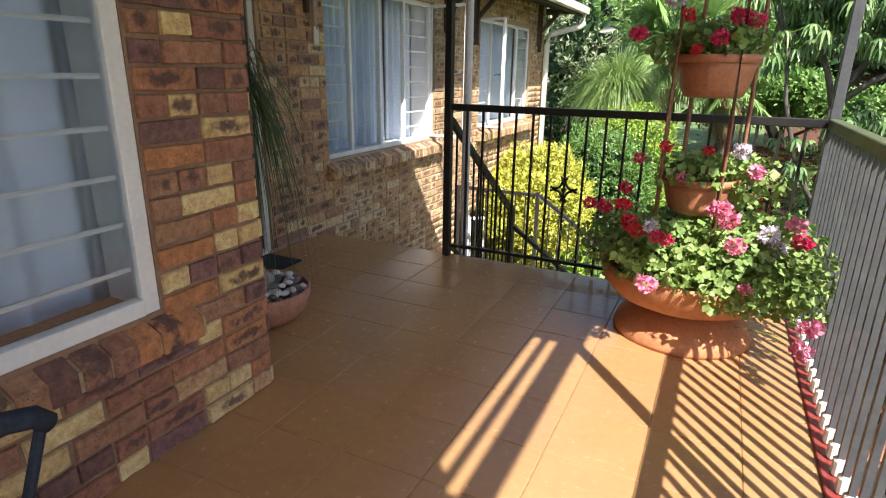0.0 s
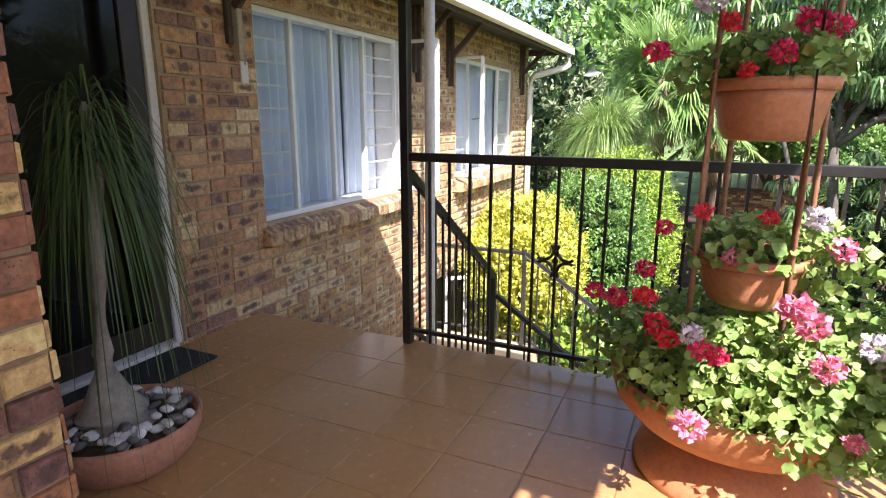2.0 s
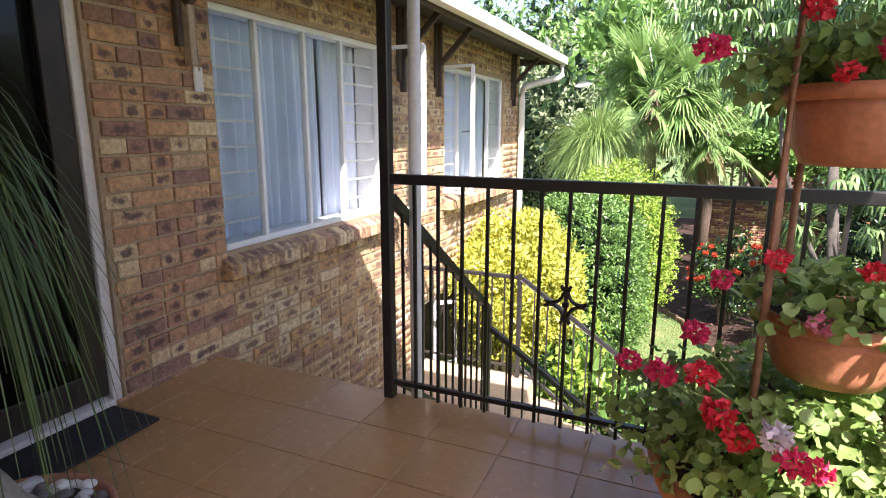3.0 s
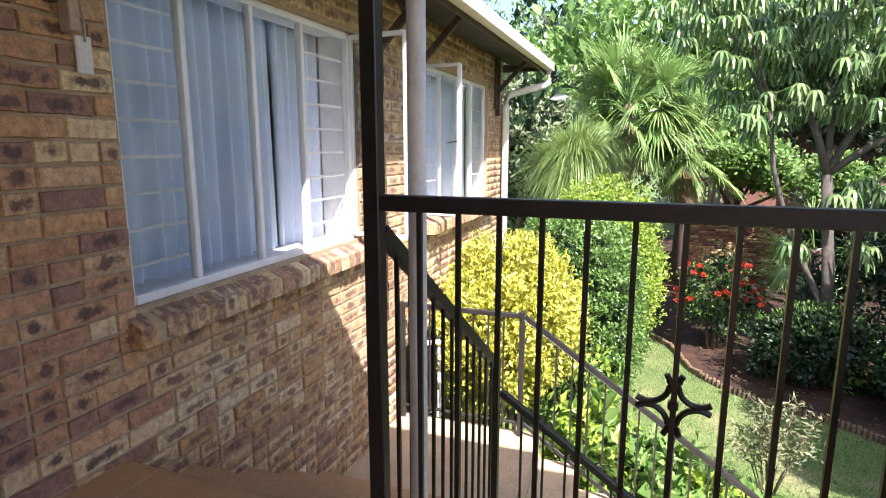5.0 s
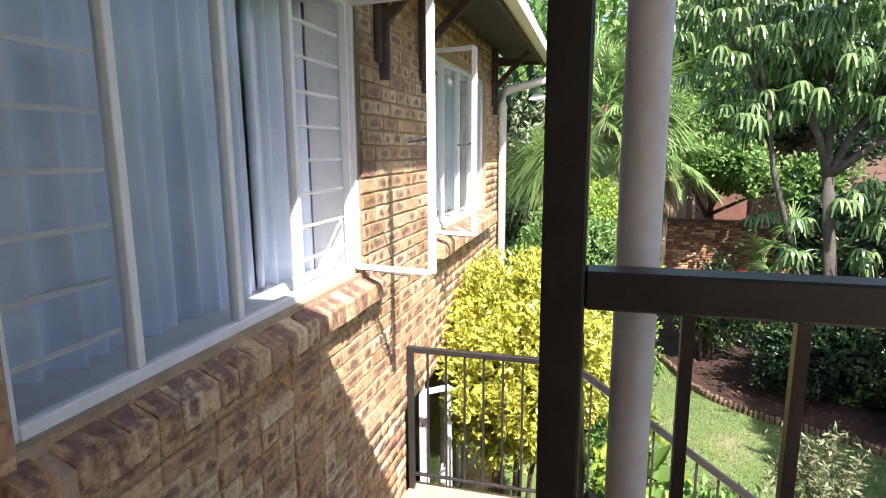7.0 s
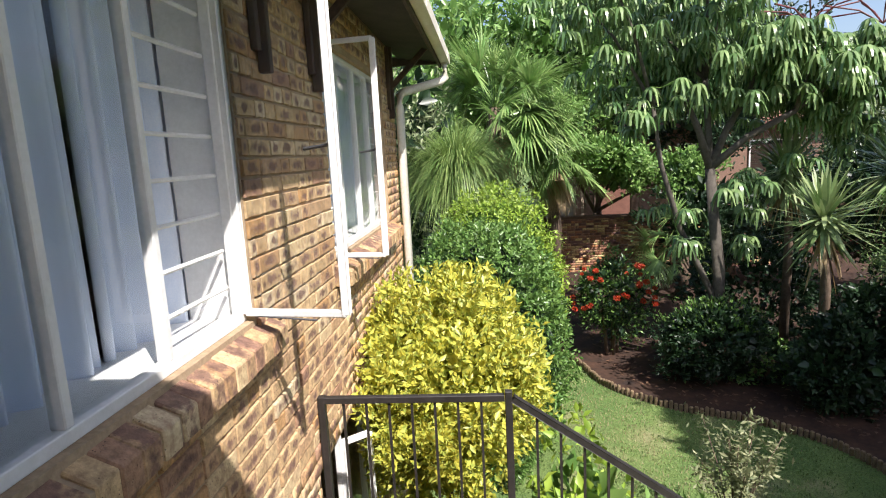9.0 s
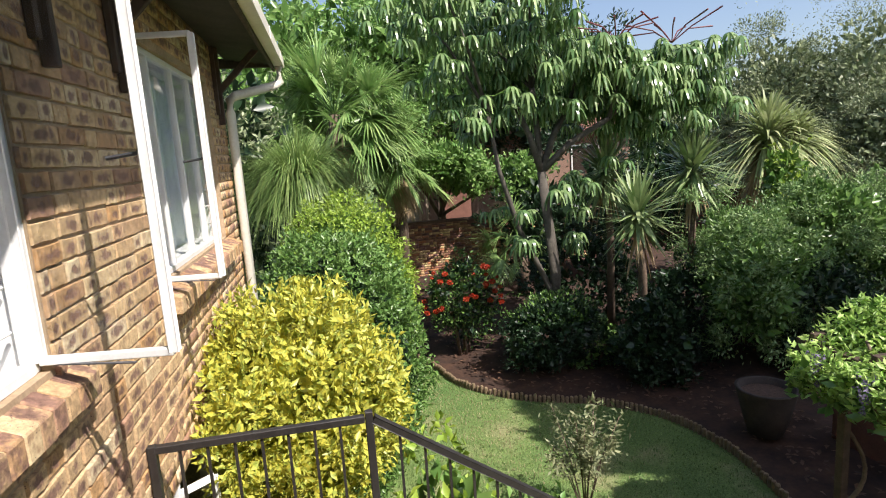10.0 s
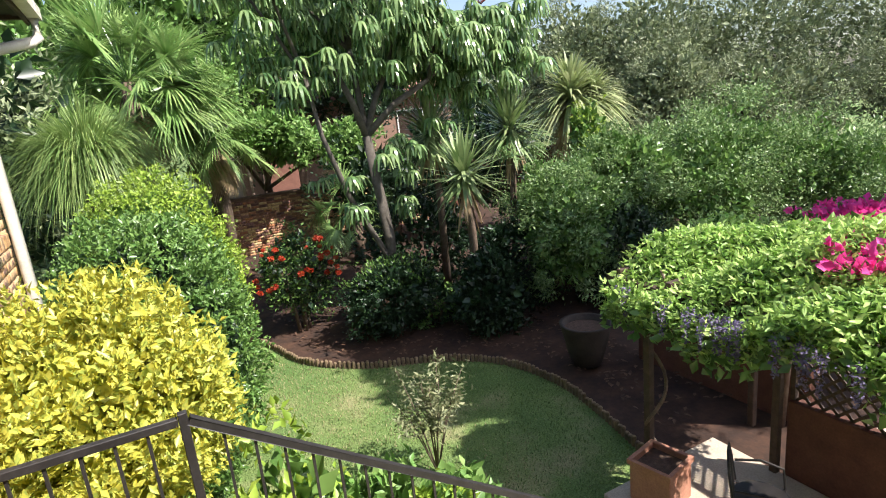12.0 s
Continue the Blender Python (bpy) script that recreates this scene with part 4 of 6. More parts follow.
a = RNG.uniform(0, 6.283, n)
base = np.stack([QX + 0.02 + 0.02 * np.cos(a), QY + 0.02 * np.sin(a), RNG.uniform(1.0, 1.26, n)], 1)
out = RNG.uniform(0.04, 0.22, n)
way = np.stack([np.cos(a) * out + 0.03, np.sin(a) * out, RNG.uniform(-0.15, 0.30, n)], 1)
v, f = blades(base, way, RNG.uniform(0.25, 0.62, n), 0.006, RNG.uniform(0.9, 1.7, n), 7, 0.15)
raw("leaves", v, f, L_PONY, pony, "long thin drooping leaves")

mat_ob = tagged(solid("doormat", boxes((-2.165, -1.89, 4.10, 4.94, 0.004, 0.018), bev=0.004), RUBBER), "black ribbed rubber doormat before the door", "doormat")

# camp chair whose arm shows beside the window
chair = thing("camp_chair", "dark navy folding chair under the window", "chair")
bm = bmesh.new()
tube(bm, [(-0.86, 2.42, 0.455), (-0.85, 2.6, 0.465), (-0.84, 2.72, 0.47), (-0.835, 2.775, 0.455), (-0.835, 2.80, 0.425)], 0.026, 10)
part("armrest", bm, NAVY, chair, "padded dark armrest", smooth=True)
for a, b in (((-0.835, 2.79, 0.44), (-0.82, 2.62, 0.0)), ((-0.86, 2.42, 0.45), (-0.87, 2.28, 0.0)), ((-0.62, 2.45, 0.27), (-0.62, 2.50, 0.0)), ((-0.62, 2.22, 0.27), (-0.62, 2.16, 0.0))):
    part("leg", tube(bmesh.new(), [a, b], 0.013, 8), NAVY, chair)
part("seat", boxes((-0.86, -0.60, 2.15, 2.52, 0.26, 0.29), bev=0.01), NAVY, chair)

# ---- garden plants ----
def branchy(parent, pts, r0, r1, material, name="trunk"):
    k = len(pts)
    return part(name, tube(bmesh.new(), pts, [r0 + (r1 - r0) * i / (k - 1) for i in range(k)], 9), material, parent, smooth=True)


def bush(name, label, c, r, n, leaf, material, seed, amp=0.06, core=L_DARK_SHADE, shell=0.28, tips=None, group="", full=1.0):
    b = thing(name, label, "bush", group)
    zmin = GROUND + 0.05
    p, d = crown_points(n, c, r, shell, amp, 3.5, seed, zmin, full)
    p, d = clumped(p, d, max(12, int(70 * r[0] * r[2] / 0.16 ** 2 * 0.12)), 0.105, 0.7)
    free = (p[:, 0] > FACE + 0.03) & (p[:, 2] > zmin)
    p, d = p[free], d[free]
    leafy("foliage", p, d, leaf, leaf * 0.48, material, b, "", 1.35)
    if tips:
        p, d = crown_points(n // 3, c, (r[0] * 1.02, r[1] * 1.02, r[2] * 1.02), 0.06, amp, 3.5, seed, zmin)
        sel = d[:, 2] > 0.45
        leafy("young_leaves", p[sel], d[sel], leaf, leaf * 0.5, tips, b, "paler young leaves", 0.7, 0.5)
    # Bigger leaves inside; a near-black core paints in the shade of the crown.
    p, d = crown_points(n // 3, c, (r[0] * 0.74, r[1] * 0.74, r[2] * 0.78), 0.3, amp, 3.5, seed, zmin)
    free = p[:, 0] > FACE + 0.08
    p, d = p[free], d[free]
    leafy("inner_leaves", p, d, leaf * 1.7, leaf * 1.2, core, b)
    for k in range(5):
        a = 1.256 * k
        branchy(b, [(c[0] + 0.08 * math.cos(a), c[1] + 0.08 * math.sin(a), GROUND), (c[0] + 0.2 * r[0] * math.cos(a), c[1] + 0.2 * r[1] * math.sin(a), (GROUND + c[2]) / 2), (c[0] + 0.5 * r[0] * math.cos(a), c[1] + 0.5 * r[1] * math.sin(a), c[2] + 0.3 * r[2])], 0.03, 0.012, BARK_BROWN, "stem")
    return b


def shoots(parent, c, r, n, leaf, material, reach=0.2, per=9):
    """Young shoots that stand out of a crown, each a twig with paired leaves."""
    d = sphere_dirs(n)
    d = d[d[:, 2] > -0.35]
    foot = np.array(c) + d * np.array(r) * 0.93
    way = unit(d * 0.8 + np.array([[0, 0, 0.8]]) + sphere_dirs(len(d)) * 0.35)
    L = RNG.uniform(0.5, 1.15, len(d))[:, None] * reach
    P, D = [], []
    for k in range(per):
        P.append(foot + way * L * (k + 1) / per)
        D.append(way * 0.7 + sphere_dirs(len(d)) * 0.9)
    P, D = np.concatenate(P), np.concatenate(D)
    ok = (P[:, 0] > FACE + 0.05)
    leafy("young_leaves", P[ok], D[ok], leaf, leaf * 0.42, material, parent, "upright leafy shoots", 0.2, 0.2)


yb = bush("yellow_bush", "rounded golden-yellow shrub against the brick house", (-1.73, 9.42, -0.58), (0.79, 0.88, 0.80), 26000, 0.06, L_YELLOW, 21, 0.06, L_YELLOW, shell=0.4, full=0.94)
shoots(yb, (-1.73, 9.42, -0.58), (0.79, 0.88, 0.80), 520, 0.062, L_YELLOW, 0.17)
gb = bush("clipped_bush", "large rounded dark green shrub with glossy leaves", (-1.40, 12.03, -1.22), (1.03, 1.2, 1.55), 34000, 0.062, L_GREEN, 22, 0.05, L_DARK_SHADE, full=0.92)
shoots(gb, (-1.40, 12.03, -1.22), (1.03, 1.2, 1.55), 900, 0.062, L_GREEN, 0.13, 7)
lb = bush("clipped_bush", "rounded shrub with lime green young growth on top", (-1.24, 14.6, -1.12), (1.13, 1.15, 1.68), 20000, 0.065, L_GREEN_TIP, 23, 0.05, L_GREEN)
shoots(lb, (-1.24, 14.6, -1.12), (1.13, 1.15, 1.68), 500, 0.065, L_GREEN_TIP, 0.14, 7)
red = bush("red_flowering_bush", "loose shrub with orange-red flowers in the bed", (0.85, 15.5, -1.55), (0.72, 0.55, 0.72), 2600, 0.07, L_GREEN, 24, 0.25, L_DARK_SHADE, 0.6)
for k in range(26):
    a, b = random.uniform(3.0, 6.4), random.uniform(-0.35, 1.1)
    flower_ball(red, (0.88 + 0.72 * math.cos(a) * math.cos(b), 15.4 + 0.5 * math.sin(a) * math.cos(b), -1.5 + 0.78 * math.sin(b)), random.uniform(0.035, 0.075), P_ORANGE)
# The next five shrubs carry the bed's deep shade in their leaf colour.
bush("dark_bush", "low shrub in the bed, its leaves coloured near black for shade", (2.15, 14.2, -2.0), (0.82, 0.6, 0.66), 6000, 0.07, L_DARK_SHADE, 25, 0.14, L_DARK_SHADE, 0.5, tips=L_GREEN)
bush("dark_bush", "shrub behind the yuccas, coloured near black for deep shade", (4.4, 13.9, -1.9), (1.0, 0.8, 1.0), 3000, 0.10, L_DARK_SHADE, 27, 0.12, L_DARK_SHADE)
bush("dark_bush", "shrub along the boundary, coloured near black for deep shade", (5.9, 12.7, -1.8), (1.0, 0.9, 1.0), 3000, 0.10, L_DARK_SHADE, 28, 0.12, L_DARK_SHADE)
bush("dark_bush", "shrub below the trees, coloured near black for deep shade", (3.6, 16.2, -1.7), (1.3, 0.8, 1.1), 3000, 0.10, L_DARK_SHADE, 29, 0.12, L_DARK_SHADE)
bush("dark_bush", "shrub at the foot of the yuccas, coloured near black for shade", (3.35, 13.15, -2.0), (0.6, 0.5, 0.7), 3200, 0.09, L_DARK_SHADE, 36, 0.2, L_DARK_SHADE, 0.6)
bush("dark_bush", "small shaded shrub with pale green leaves", (2.9, 14.2, -2.35), (0.45, 0.4, 0.45), 900, 0.09, L_GREEN, 26, 0.15, L_DARK_SHADE)
for k, (x, y, z, s, h) in enumerate([(-0.78, 8.75, -1.75, 0.42, 0.95), (-0.25, 8.85, -1.95, 0.42, 0.85), (0.25, 8.8, -2.2, 0.36, 0.6), (0.6, 9.15, -2.3, 0.3, 0.5)]):
    bush("bedding_plant", "leafy green shrub beside the stairs", (x, y, z), (s, s, h), 1500, 0.10, L_BRIGHT if k % 2 else L_GREEN_TIP, 30 + k, 0.2, L_GREEN, 0.5, group="shrubs by the stairs")


def sprig_shrub(name, label, c, h, r, n, material, seed):
    """An airy upright shrub: thin stems with sprays of small leaflets."""
    s = thing(name, label, "shrub")
    ends = []
    for k in range(16):
        a, q = random.uniform(0, 6.283), random.uniform(0.2, 1.0)
        top = Vector((c[0] + r * q * math.cos(a), c[1] + r * q * math.sin(a), c[2] + h * random.uniform(0.55, 1.0)))
        mid = Vector(c).lerp(top, 0.5) + Vector((0, 0, 0.1 * h))
        branchy(s, [c, mid, top], 0.009, 0.003, BARK_BROWN, "stem")
        ends += [mid.lerp(top, random.uniform(0, 1.1)) for _ in range(9)]
    base = np.array([e + Vector((random.gauss(0, 0.05), random.gauss(0, 0.05), random.gauss(0, 0.05))) for e in ends for _ in range(n // len(ends) + 1)])
    d = sphere_dirs(len(base)) * np.array([1, 1, 0.6])
    leafy("foliage", base, d, 0.075, 0.024, material, s, "", 0.3, 0.25)
    return s


sprig_shrub("airy_shrub", "airy upright shrub with grey-green sprays on the lawn", (0.95, 10.5, GROUND), 1.28, 0.42, 1250, L_GREYLEAF, 1)

sedge = thing("sedge_clump", "big fountain of long arching grass leaves", "grass clump")
n = 9000
a, q = RNG.uniform(0, 6.283, n), RNG.random(n)
cx0, cy0 = -1.85, 16.0
base = np.stack([cx0 + 0.35 * q * np.cos(a), cy0 + 0.35 * q * np.sin(a), RNG.uniform(0.25, 0.95, n)], 1)
way = np.stack([np.cos(a) * (0.15 + 1.0 * q), np.sin(a) * (0.15 + 1.0 * q), np.full(n, 1.0) - 0.25 * q], 1)
way += RNG.normal(0, 0.16, (n, 3))
v, f = blades(base, way, RNG.uniform(0.7, 1.75, n), 0.013, RNG.uniform(0.25, 0.95, n), 7)
raw("leaves", v, f, L_GRASS, sedge)
branchy(sedge, [(cx0, cy0, GROUND), (cx0, cy0, -1.5), (cx0, cy0, 0.2)], 0.22, 0.16, BARK_BROWN)


def fan_palm(name, label, base, top, leaves, size, seed, dry=10):
    """A fan palm: trunk, stalked fans of pleated fingers, and a skirt of dry ones."""
    rng = np.random.default_rng(seed)
    t = thing(name, label, "palm")
    branchy(t, [base, Vector(base).lerp(Vector(top), 0.5) + Vector((0.1, 0, 0)), top], 0.2, 0.15, BARK_BROWN)
    top = np.array(top)
    for live, count, m in ((True, leaves, L_PALM), (False, dry, L_PALM_DRY)):
        if not count:
            continue
        B, Wy, Ln = [], [], []
        bm = bmesh.new()
        for k in range(count):
            az = rng.uniform(0, 6.283)
            el = rng.uniform(-0.75, 1.4) if live else rng.uniform(-1.45, -1.0)
            d = np.array([math.cos(az) * math.cos(el), math.sin(az) * math.cos(el), math.sin(el)])
            L = size * rng.uniform(0.8, 1.15) * (1 if live else 0.6)
            c = top + d * L * 0.75 + np.array([0, 0, -0.12 * L])
            tube(bm, [top + d * 0.05, top + d * L * 0.4, c], 0.013, 5)
            s = np.cross(d, [0, 0, 1.0]); s /= max(np.linalg.norm(s), 1e-3)
            turn = rng.uniform(-1.1, 1.1)
            s = s * math.cos(turn) + np.cross(d, s) * math.sin(turn)
            for j in range(40):
                w = -1.9 + 3.8 * j / 39
                B.append(c); Wy.append(d * math.cos(w) + s * math.sin(w) + np.array([0, 0, -0.05]))
                Ln.append(L * (0.62 + 0.12 * math.cos(w)))
        part("stalk", bm, L_GREEN if live else BARK_BROWN, t)
        v, f = blades(np.array(B), np.array(Wy), np.array(Ln), 0.027 * size, rng.uniform(0.1, 0.4, len(B)) if live else 0.7, 5)
        raw("frond" if live else "dry_frond", v, f, m, t, "" if live else "hanging straw-coloured fronds")
    return t


fan_palm("fan_palm", "tall fan palm with green fronds and dry skirt", (-1.2, 20.0, GROUND), (-1.05, 20.0, 2.2), 54, 1.7, 41, 14)
fan_palm("fan_palm", "shorter fan palm with many dry fronds", (0.4, 20.6, GROUND), (0.35, 20.6, 1.1), 22, 1.35, 42, 22)
fan_palm("fan_palm", "young low fan palm in the shade", (3.2, 19.0, GROUND), (3.2, 19.0, -1.2), 12, 0.95, 43, 0)


def umbrella_tree(name, label):
    """Many slim stems, each head a whorl of long drooping leaflets on stalks."""
    t = thing(name, label, "tree")
    rng = np.random.default_rng(51)
    heads = []
    foot = Vector((2.35, 14.6, GROUND))
    fork = Vector((2.15, 14.55, 0.7))
    branchy(t, [foot, foot.lerp(fork, 0.5) + Vector((0.1, 0, 0)), fork], 0.11, 0.075, BARK_GREY)
    side = [(2.5, 14.7, GROUND), (2.25, 14.6, -1.3), (1.7, 14.5, -0.2), (1.4, 14.5, 0.8), (1.3, 14.6, 1.7)]
    branchy(t, side, 0.06, 0.03, BARK_GREY, "stem")
    boughs = []
    for x, y, z in ((1.75, 14.5, 1.75), (2.75, 14.7, 1.8), (2.25, 15.1, 2.1), (3.3, 14.4, 1.5)):
        end = Vector((x, y, z))
        branchy(t, [fork, fork.lerp(end, 0.45) + Vector((0, 0, 0.1)), end], 0.062, 0.042, BARK_GREY, "bough")
        boughs.append(end)
    boughs.append(Vector(side[-1]))
    for k in range(22):
        a = 6.283 * k / 22 + rng.uniform(-0.2, 0.2)
        reach, rise = rng.uniform(0.7, 2.9), rng.uniform(0.7, 3.4)
        end = Vector((2.95 + reach * math.cos(a) * 1.05, 15.0 + reach * math.sin(a) * 0.7, 1.0 + rise))
        if end.x > 3.0:
            end.z = min(end.z, 2.5)
        foot_at = min(boughs, key=lambda q: (q - end).length)
        mid = foot_at.lerp(end, 0.5) + Vector((0, 0, 0.2))
        branchy(t, [foot_at, mid, end], 0.032, 0.012, BARK_GREY, "limb")
        for j in range(18):
            p = mid.lerp(end, rng.uniform(0.3, 1.15))
            heads.append(p + Vector(rng.normal(0, 0.42, 3)))
    heads = [h for h in heads if h.x < 3.0 or h.z < 2.75]
    heads += [Vector((rng.uniform(3.1, 5.2), rng.uniform(14.1, 15.2), rng.uniform(1.2, 2.7))) for _ in range(60)]
    heads = [h for h in heads if h.z > 1.65 or abs(h.x - 2.3) > 1.0]
    for j in range(12):
        heads.append(Vector((rng.uniform(1.35, 3.0), rng.uniform(14.2, 15.2), rng.uniform(-0.7, 0.6))))
    B, Wy, Ln, Wd = [], [], [], []
    bm = bmesh.new()
    for h in heads:
        for q in range(3):
            a = rng.uniform(0, 6.283)
            c = np.array(h) + np.array([math.cos(a), math.sin(a), rng.uniform(-0.2, 0.5)]) * rng.uniform(0.12, 0.3)
            tube(bm, [h, c], 0.006, 4, False)
            for i in range(10):
                w = a + 6.283 * i / 10
                B.append(c); Wy.append((math.cos(w), math.sin(w), 0.05)); Ln.append(rng.uniform(0.17, 0.28)); Wd.append(0.055)
    part("stalk", bm, L_GREEN, t)
    v, f = blades(np.array(B), np.array(Wy), np.array(Ln), np.array(Wd), RNG.uniform(0.75, 1.35, len(B)), 5, 0.4)
    raw("foliage", v, f, L_SCHEFFLERA, t, "whorls of long glossy drooping leaflets")
    bm = bmesh.new()
    for k in range(9):
        a = 6.283 * k / 9
        c = Vector((4.45, 14.4, 2.66))
        tube(bm, [c, c + Vector((0.3 * math.cos(a), 0.3 * math.sin(a), 0.22)), c + Vector((0.75 * math.cos(a), 0.75 * math.sin(a), 0.25 + 0.1 * (k % 3)))], [0.008, 0.011, 0.014], 6)
        c = Vector((3.45, 14.4, 2.70))
        tube(bm, [c, c + Vector((0.3 * math.cos(a), 0.3 * math.sin(a), 0.22)), c + Vector((0.65 * math.cos(a), 0.65 * math.sin(a), 0.28))], [0.008, 0.011, 0.014], 6)
    part("flower_spikes", bm, plain("spike_red", (0.10, 0.02, 0.025), (0.20, 0.045, 0.05), 0.6), t, "dark red flower spikes")
    return t


umbrella_tree("umbrella_tree", "umbrella tree with grey stems and drooping glossy leaf whorls")


def spiky(name, label, base, head, r, n, width, material, droop, seed, lo=-0.6, hang=0.8):
    t = thing(name, label, "plant")
    branchy(t, [base, Vector(base).lerp(Vector(head), 0.6) + Vector((0.05, 0, 0)), head], 0.08, 0.06, BARK_BROWN)
    rng = np.random.default_rng(seed)
    a, e = rng.uniform(0, 6.283, n), rng.uniform(lo, 1.45, n)
    way = np.stack([np.cos(a) * np.cos(e), np.sin(a) * np.cos(e), np.sin(e)], 1)
    b = np.array(head) + way * 0.06 - np.array([0, 0, 1.0]) * rng.uniform(0, 0.25, n)[:, None]
    v, f = blades(b, way, r * rng.uniform(0.75, 1.1, n), width, droop, 5)
    raw("leaves", v, f, material, t)
    v, f = blades(b[: n // 5] - np.array([0, 0, 0.2]), way[: n // 5] * np.array([0.7, 0.7, 0.1]) - np.array([0, 0, 1.1]), r * rng.uniform(0.4, hang, n // 5), width * 0.8, 0.4, 5)
    raw("dead_leaves", v, f, L_PALM_DRY, t, "hanging dry leaves")
    return t


spiky("yucca", "yucca with stiff sword leaves in the bed", (3.42, 13.6, GROUND), (3.32, 13.55, 0.08), 0.74, 150, 0.062, L_YUCCA, 0.06, 61, -0.9)
spiky("yucca", "tall yucca with dark stiff leaves", (4.8, 14.5, GROUND), (4.92, 14.5, 0.66), 0.9, 190, 0.058, L_YUCCA, 0.12, 62, -0.9)
spiky("yucca", "yucca stem behind the umbrella tree", (3.75, 15.3, GROUND), (3.64, 15.2, 0.7), 0.85, 200, 0.05, L_YUCCA, 0.1, 64, -1.1)
spiky("cabbage_palm", "shaggy palm lily with arching pale green leaves", (8.7, 17.2, GROUND), (8.55, 17.0, 1.05), 1.6, 520, 0.06, L_CORDYLINE, 0.32, 63, -0.5, 1.25)
spiky("cabbage_palm", "second head of the shaggy palm lily", (8.9, 17.2, GROUND), (9.3, 17.1, 1.0), 1.4, 420, 0.06, L_CORDYLINE, 0.42, 65, -0.6, 1.25)
spiky("wild_banana", "tall wild banana with broad torn leaves on the skyline", (18.6, 24.5, GROUND), (18.7, 24.3, 4.0), 1.7, 16, 0.34, L_OLIVE, 0.35, 66, 0.1, 0.6)
spiky("wild_banana", "wild banana behind the palm lily", (15.0, 24.5, GROUND), (15.0, 24.3, 3.1), 1.3, 12, 0.3, L_OLIVE, 0.35, 67, 0.1, 0.6)


def leaf_tree(name, label, base, blobs, n, leaf, material, seed, core=L_DARK_SHADE, slim=0.42, r0=0.2):
    t = thing(name, label, "tree")
    top = Vector(blobs[0][:3])
    branchy(t, [base, Vector(base).lerp(top, 0.5) + Vector((0.15, 0.1, 0)), top], r0, r0 * 0.4, BARK_BROWN)
    P, D, P2, D2 = [], [], [], []
    for k, (x, y, z, rx, rz) in enumerate(blobs):
        if k:
            s = Vector(base).lerp(top, 0.55)
            branchy(t, [s, s.lerp(Vector((x, y, z)), 0.5) + Vector((0, 0, 0.2)), (x, y, z)], r0 * 0.5, r0 * 0.15, BARK_BROWN, "limb")
        p, d = crown_points(n, (x, y, z), (rx, rx, rz), 0.75, 0.22, 3.5, seed + k, GROUND + 0.1)
        p, d = clumped(p, d, 90, 0.2 * rx, 0.85)
        keep = p[:, 2] > GROUND + 0.05
        p, d = p[keep], d[keep]
        P.append(p); D.append(d)
        # Inner shell: its default core colour stands for shade between the leaves.
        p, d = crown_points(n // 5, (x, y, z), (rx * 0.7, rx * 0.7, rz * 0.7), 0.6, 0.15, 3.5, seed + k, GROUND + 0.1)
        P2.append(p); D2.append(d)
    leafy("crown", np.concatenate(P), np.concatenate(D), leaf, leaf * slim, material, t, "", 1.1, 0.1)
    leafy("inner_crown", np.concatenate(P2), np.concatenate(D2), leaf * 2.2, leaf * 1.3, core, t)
    return t


leaf_tree("garden_tree", "dense dark green garden shrub-tree", (6.4, 14.6, GROUND), [(6.3, 14.6, -1.3, 1.6, 1.3), (7.6, 14.2, -1.1, 1.5, 1.4), (5.5, 13.6, -0.95, 1.2, 1.2), (4.9, 12.9, -1.2, 0.9, 0.9), (6.6, 13.4, -0.4, 0.9, 0.8)], 11000, 0.07, L_SHRUB, 71, L_GREEN)
leaf_tree("garden_tree", "leafy garden tree with some yellow-green sprays", (9.0, 13.6, GROUND), [(9.0, 13.5, -0.8, 1.7, 1.6), (10.3, 12.6, -0.9, 1.6, 1.5), (8.2, 12.9, -1.0, 1.3, 1.4), (10.9, 11.6, -1.2, 1.3, 1.2)], 12000, 0.07, L_SHRUB, 72, L_GREEN)
leaf_tree("slim_shrub", "slim shrub with yellow-green leaves", (7.6, 15.4, GROUND), [(7.6, 15.4, -0.2, 0.4, 1.3)], 1300, 0.12, L_GREEN_TIP, 73, L_GREEN, r0=0.05)
leaf_tree("garden_tree", "dark evergreen before the far garden wall", (5.0, 20.4, GROUND), [(4.3, 20.6, -1.0, 1.2, 1.4), (6.0, 20.2, -0.7, 1.5, 1.7), (7.6, 19.6, -0.4, 1.5, 1.9)], 3500, 0.14, L_DARK_SHADE, 82)
leaf_tree("olive_tree", "grey-green wild olive tree with fine leaves", (15.5, 20.5, GROUND), [(15.5, 20.5, 1.6, 3.2, 3.6), (18.5, 18.5, 2.0, 3.4, 4.0), (13.4, 22.5, 1.6, 2.4, 3.2), (17.0, 17.4, -0.2, 2.6, 2.6), (14.0, 18.6, 0.3, 1.8, 2.4)], 30000, 0.10, L_OLIVE, 74, L_OLIVE, 0.32, 0.3)
leaf_tree("olive_tree", "tall grey-green wild olive tree", (22.0, 15.0, GROUND), [(22.0, 15.0, 1.6, 3.8, 4.6), (20.5, 12.0, 0.2, 3.4, 3.4), (24.0, 11.0, 1.2, 4.0, 4.6)], 30000, 0.11, L_OLIVE, 75, L_OLIVE, 0.32, 0.3)
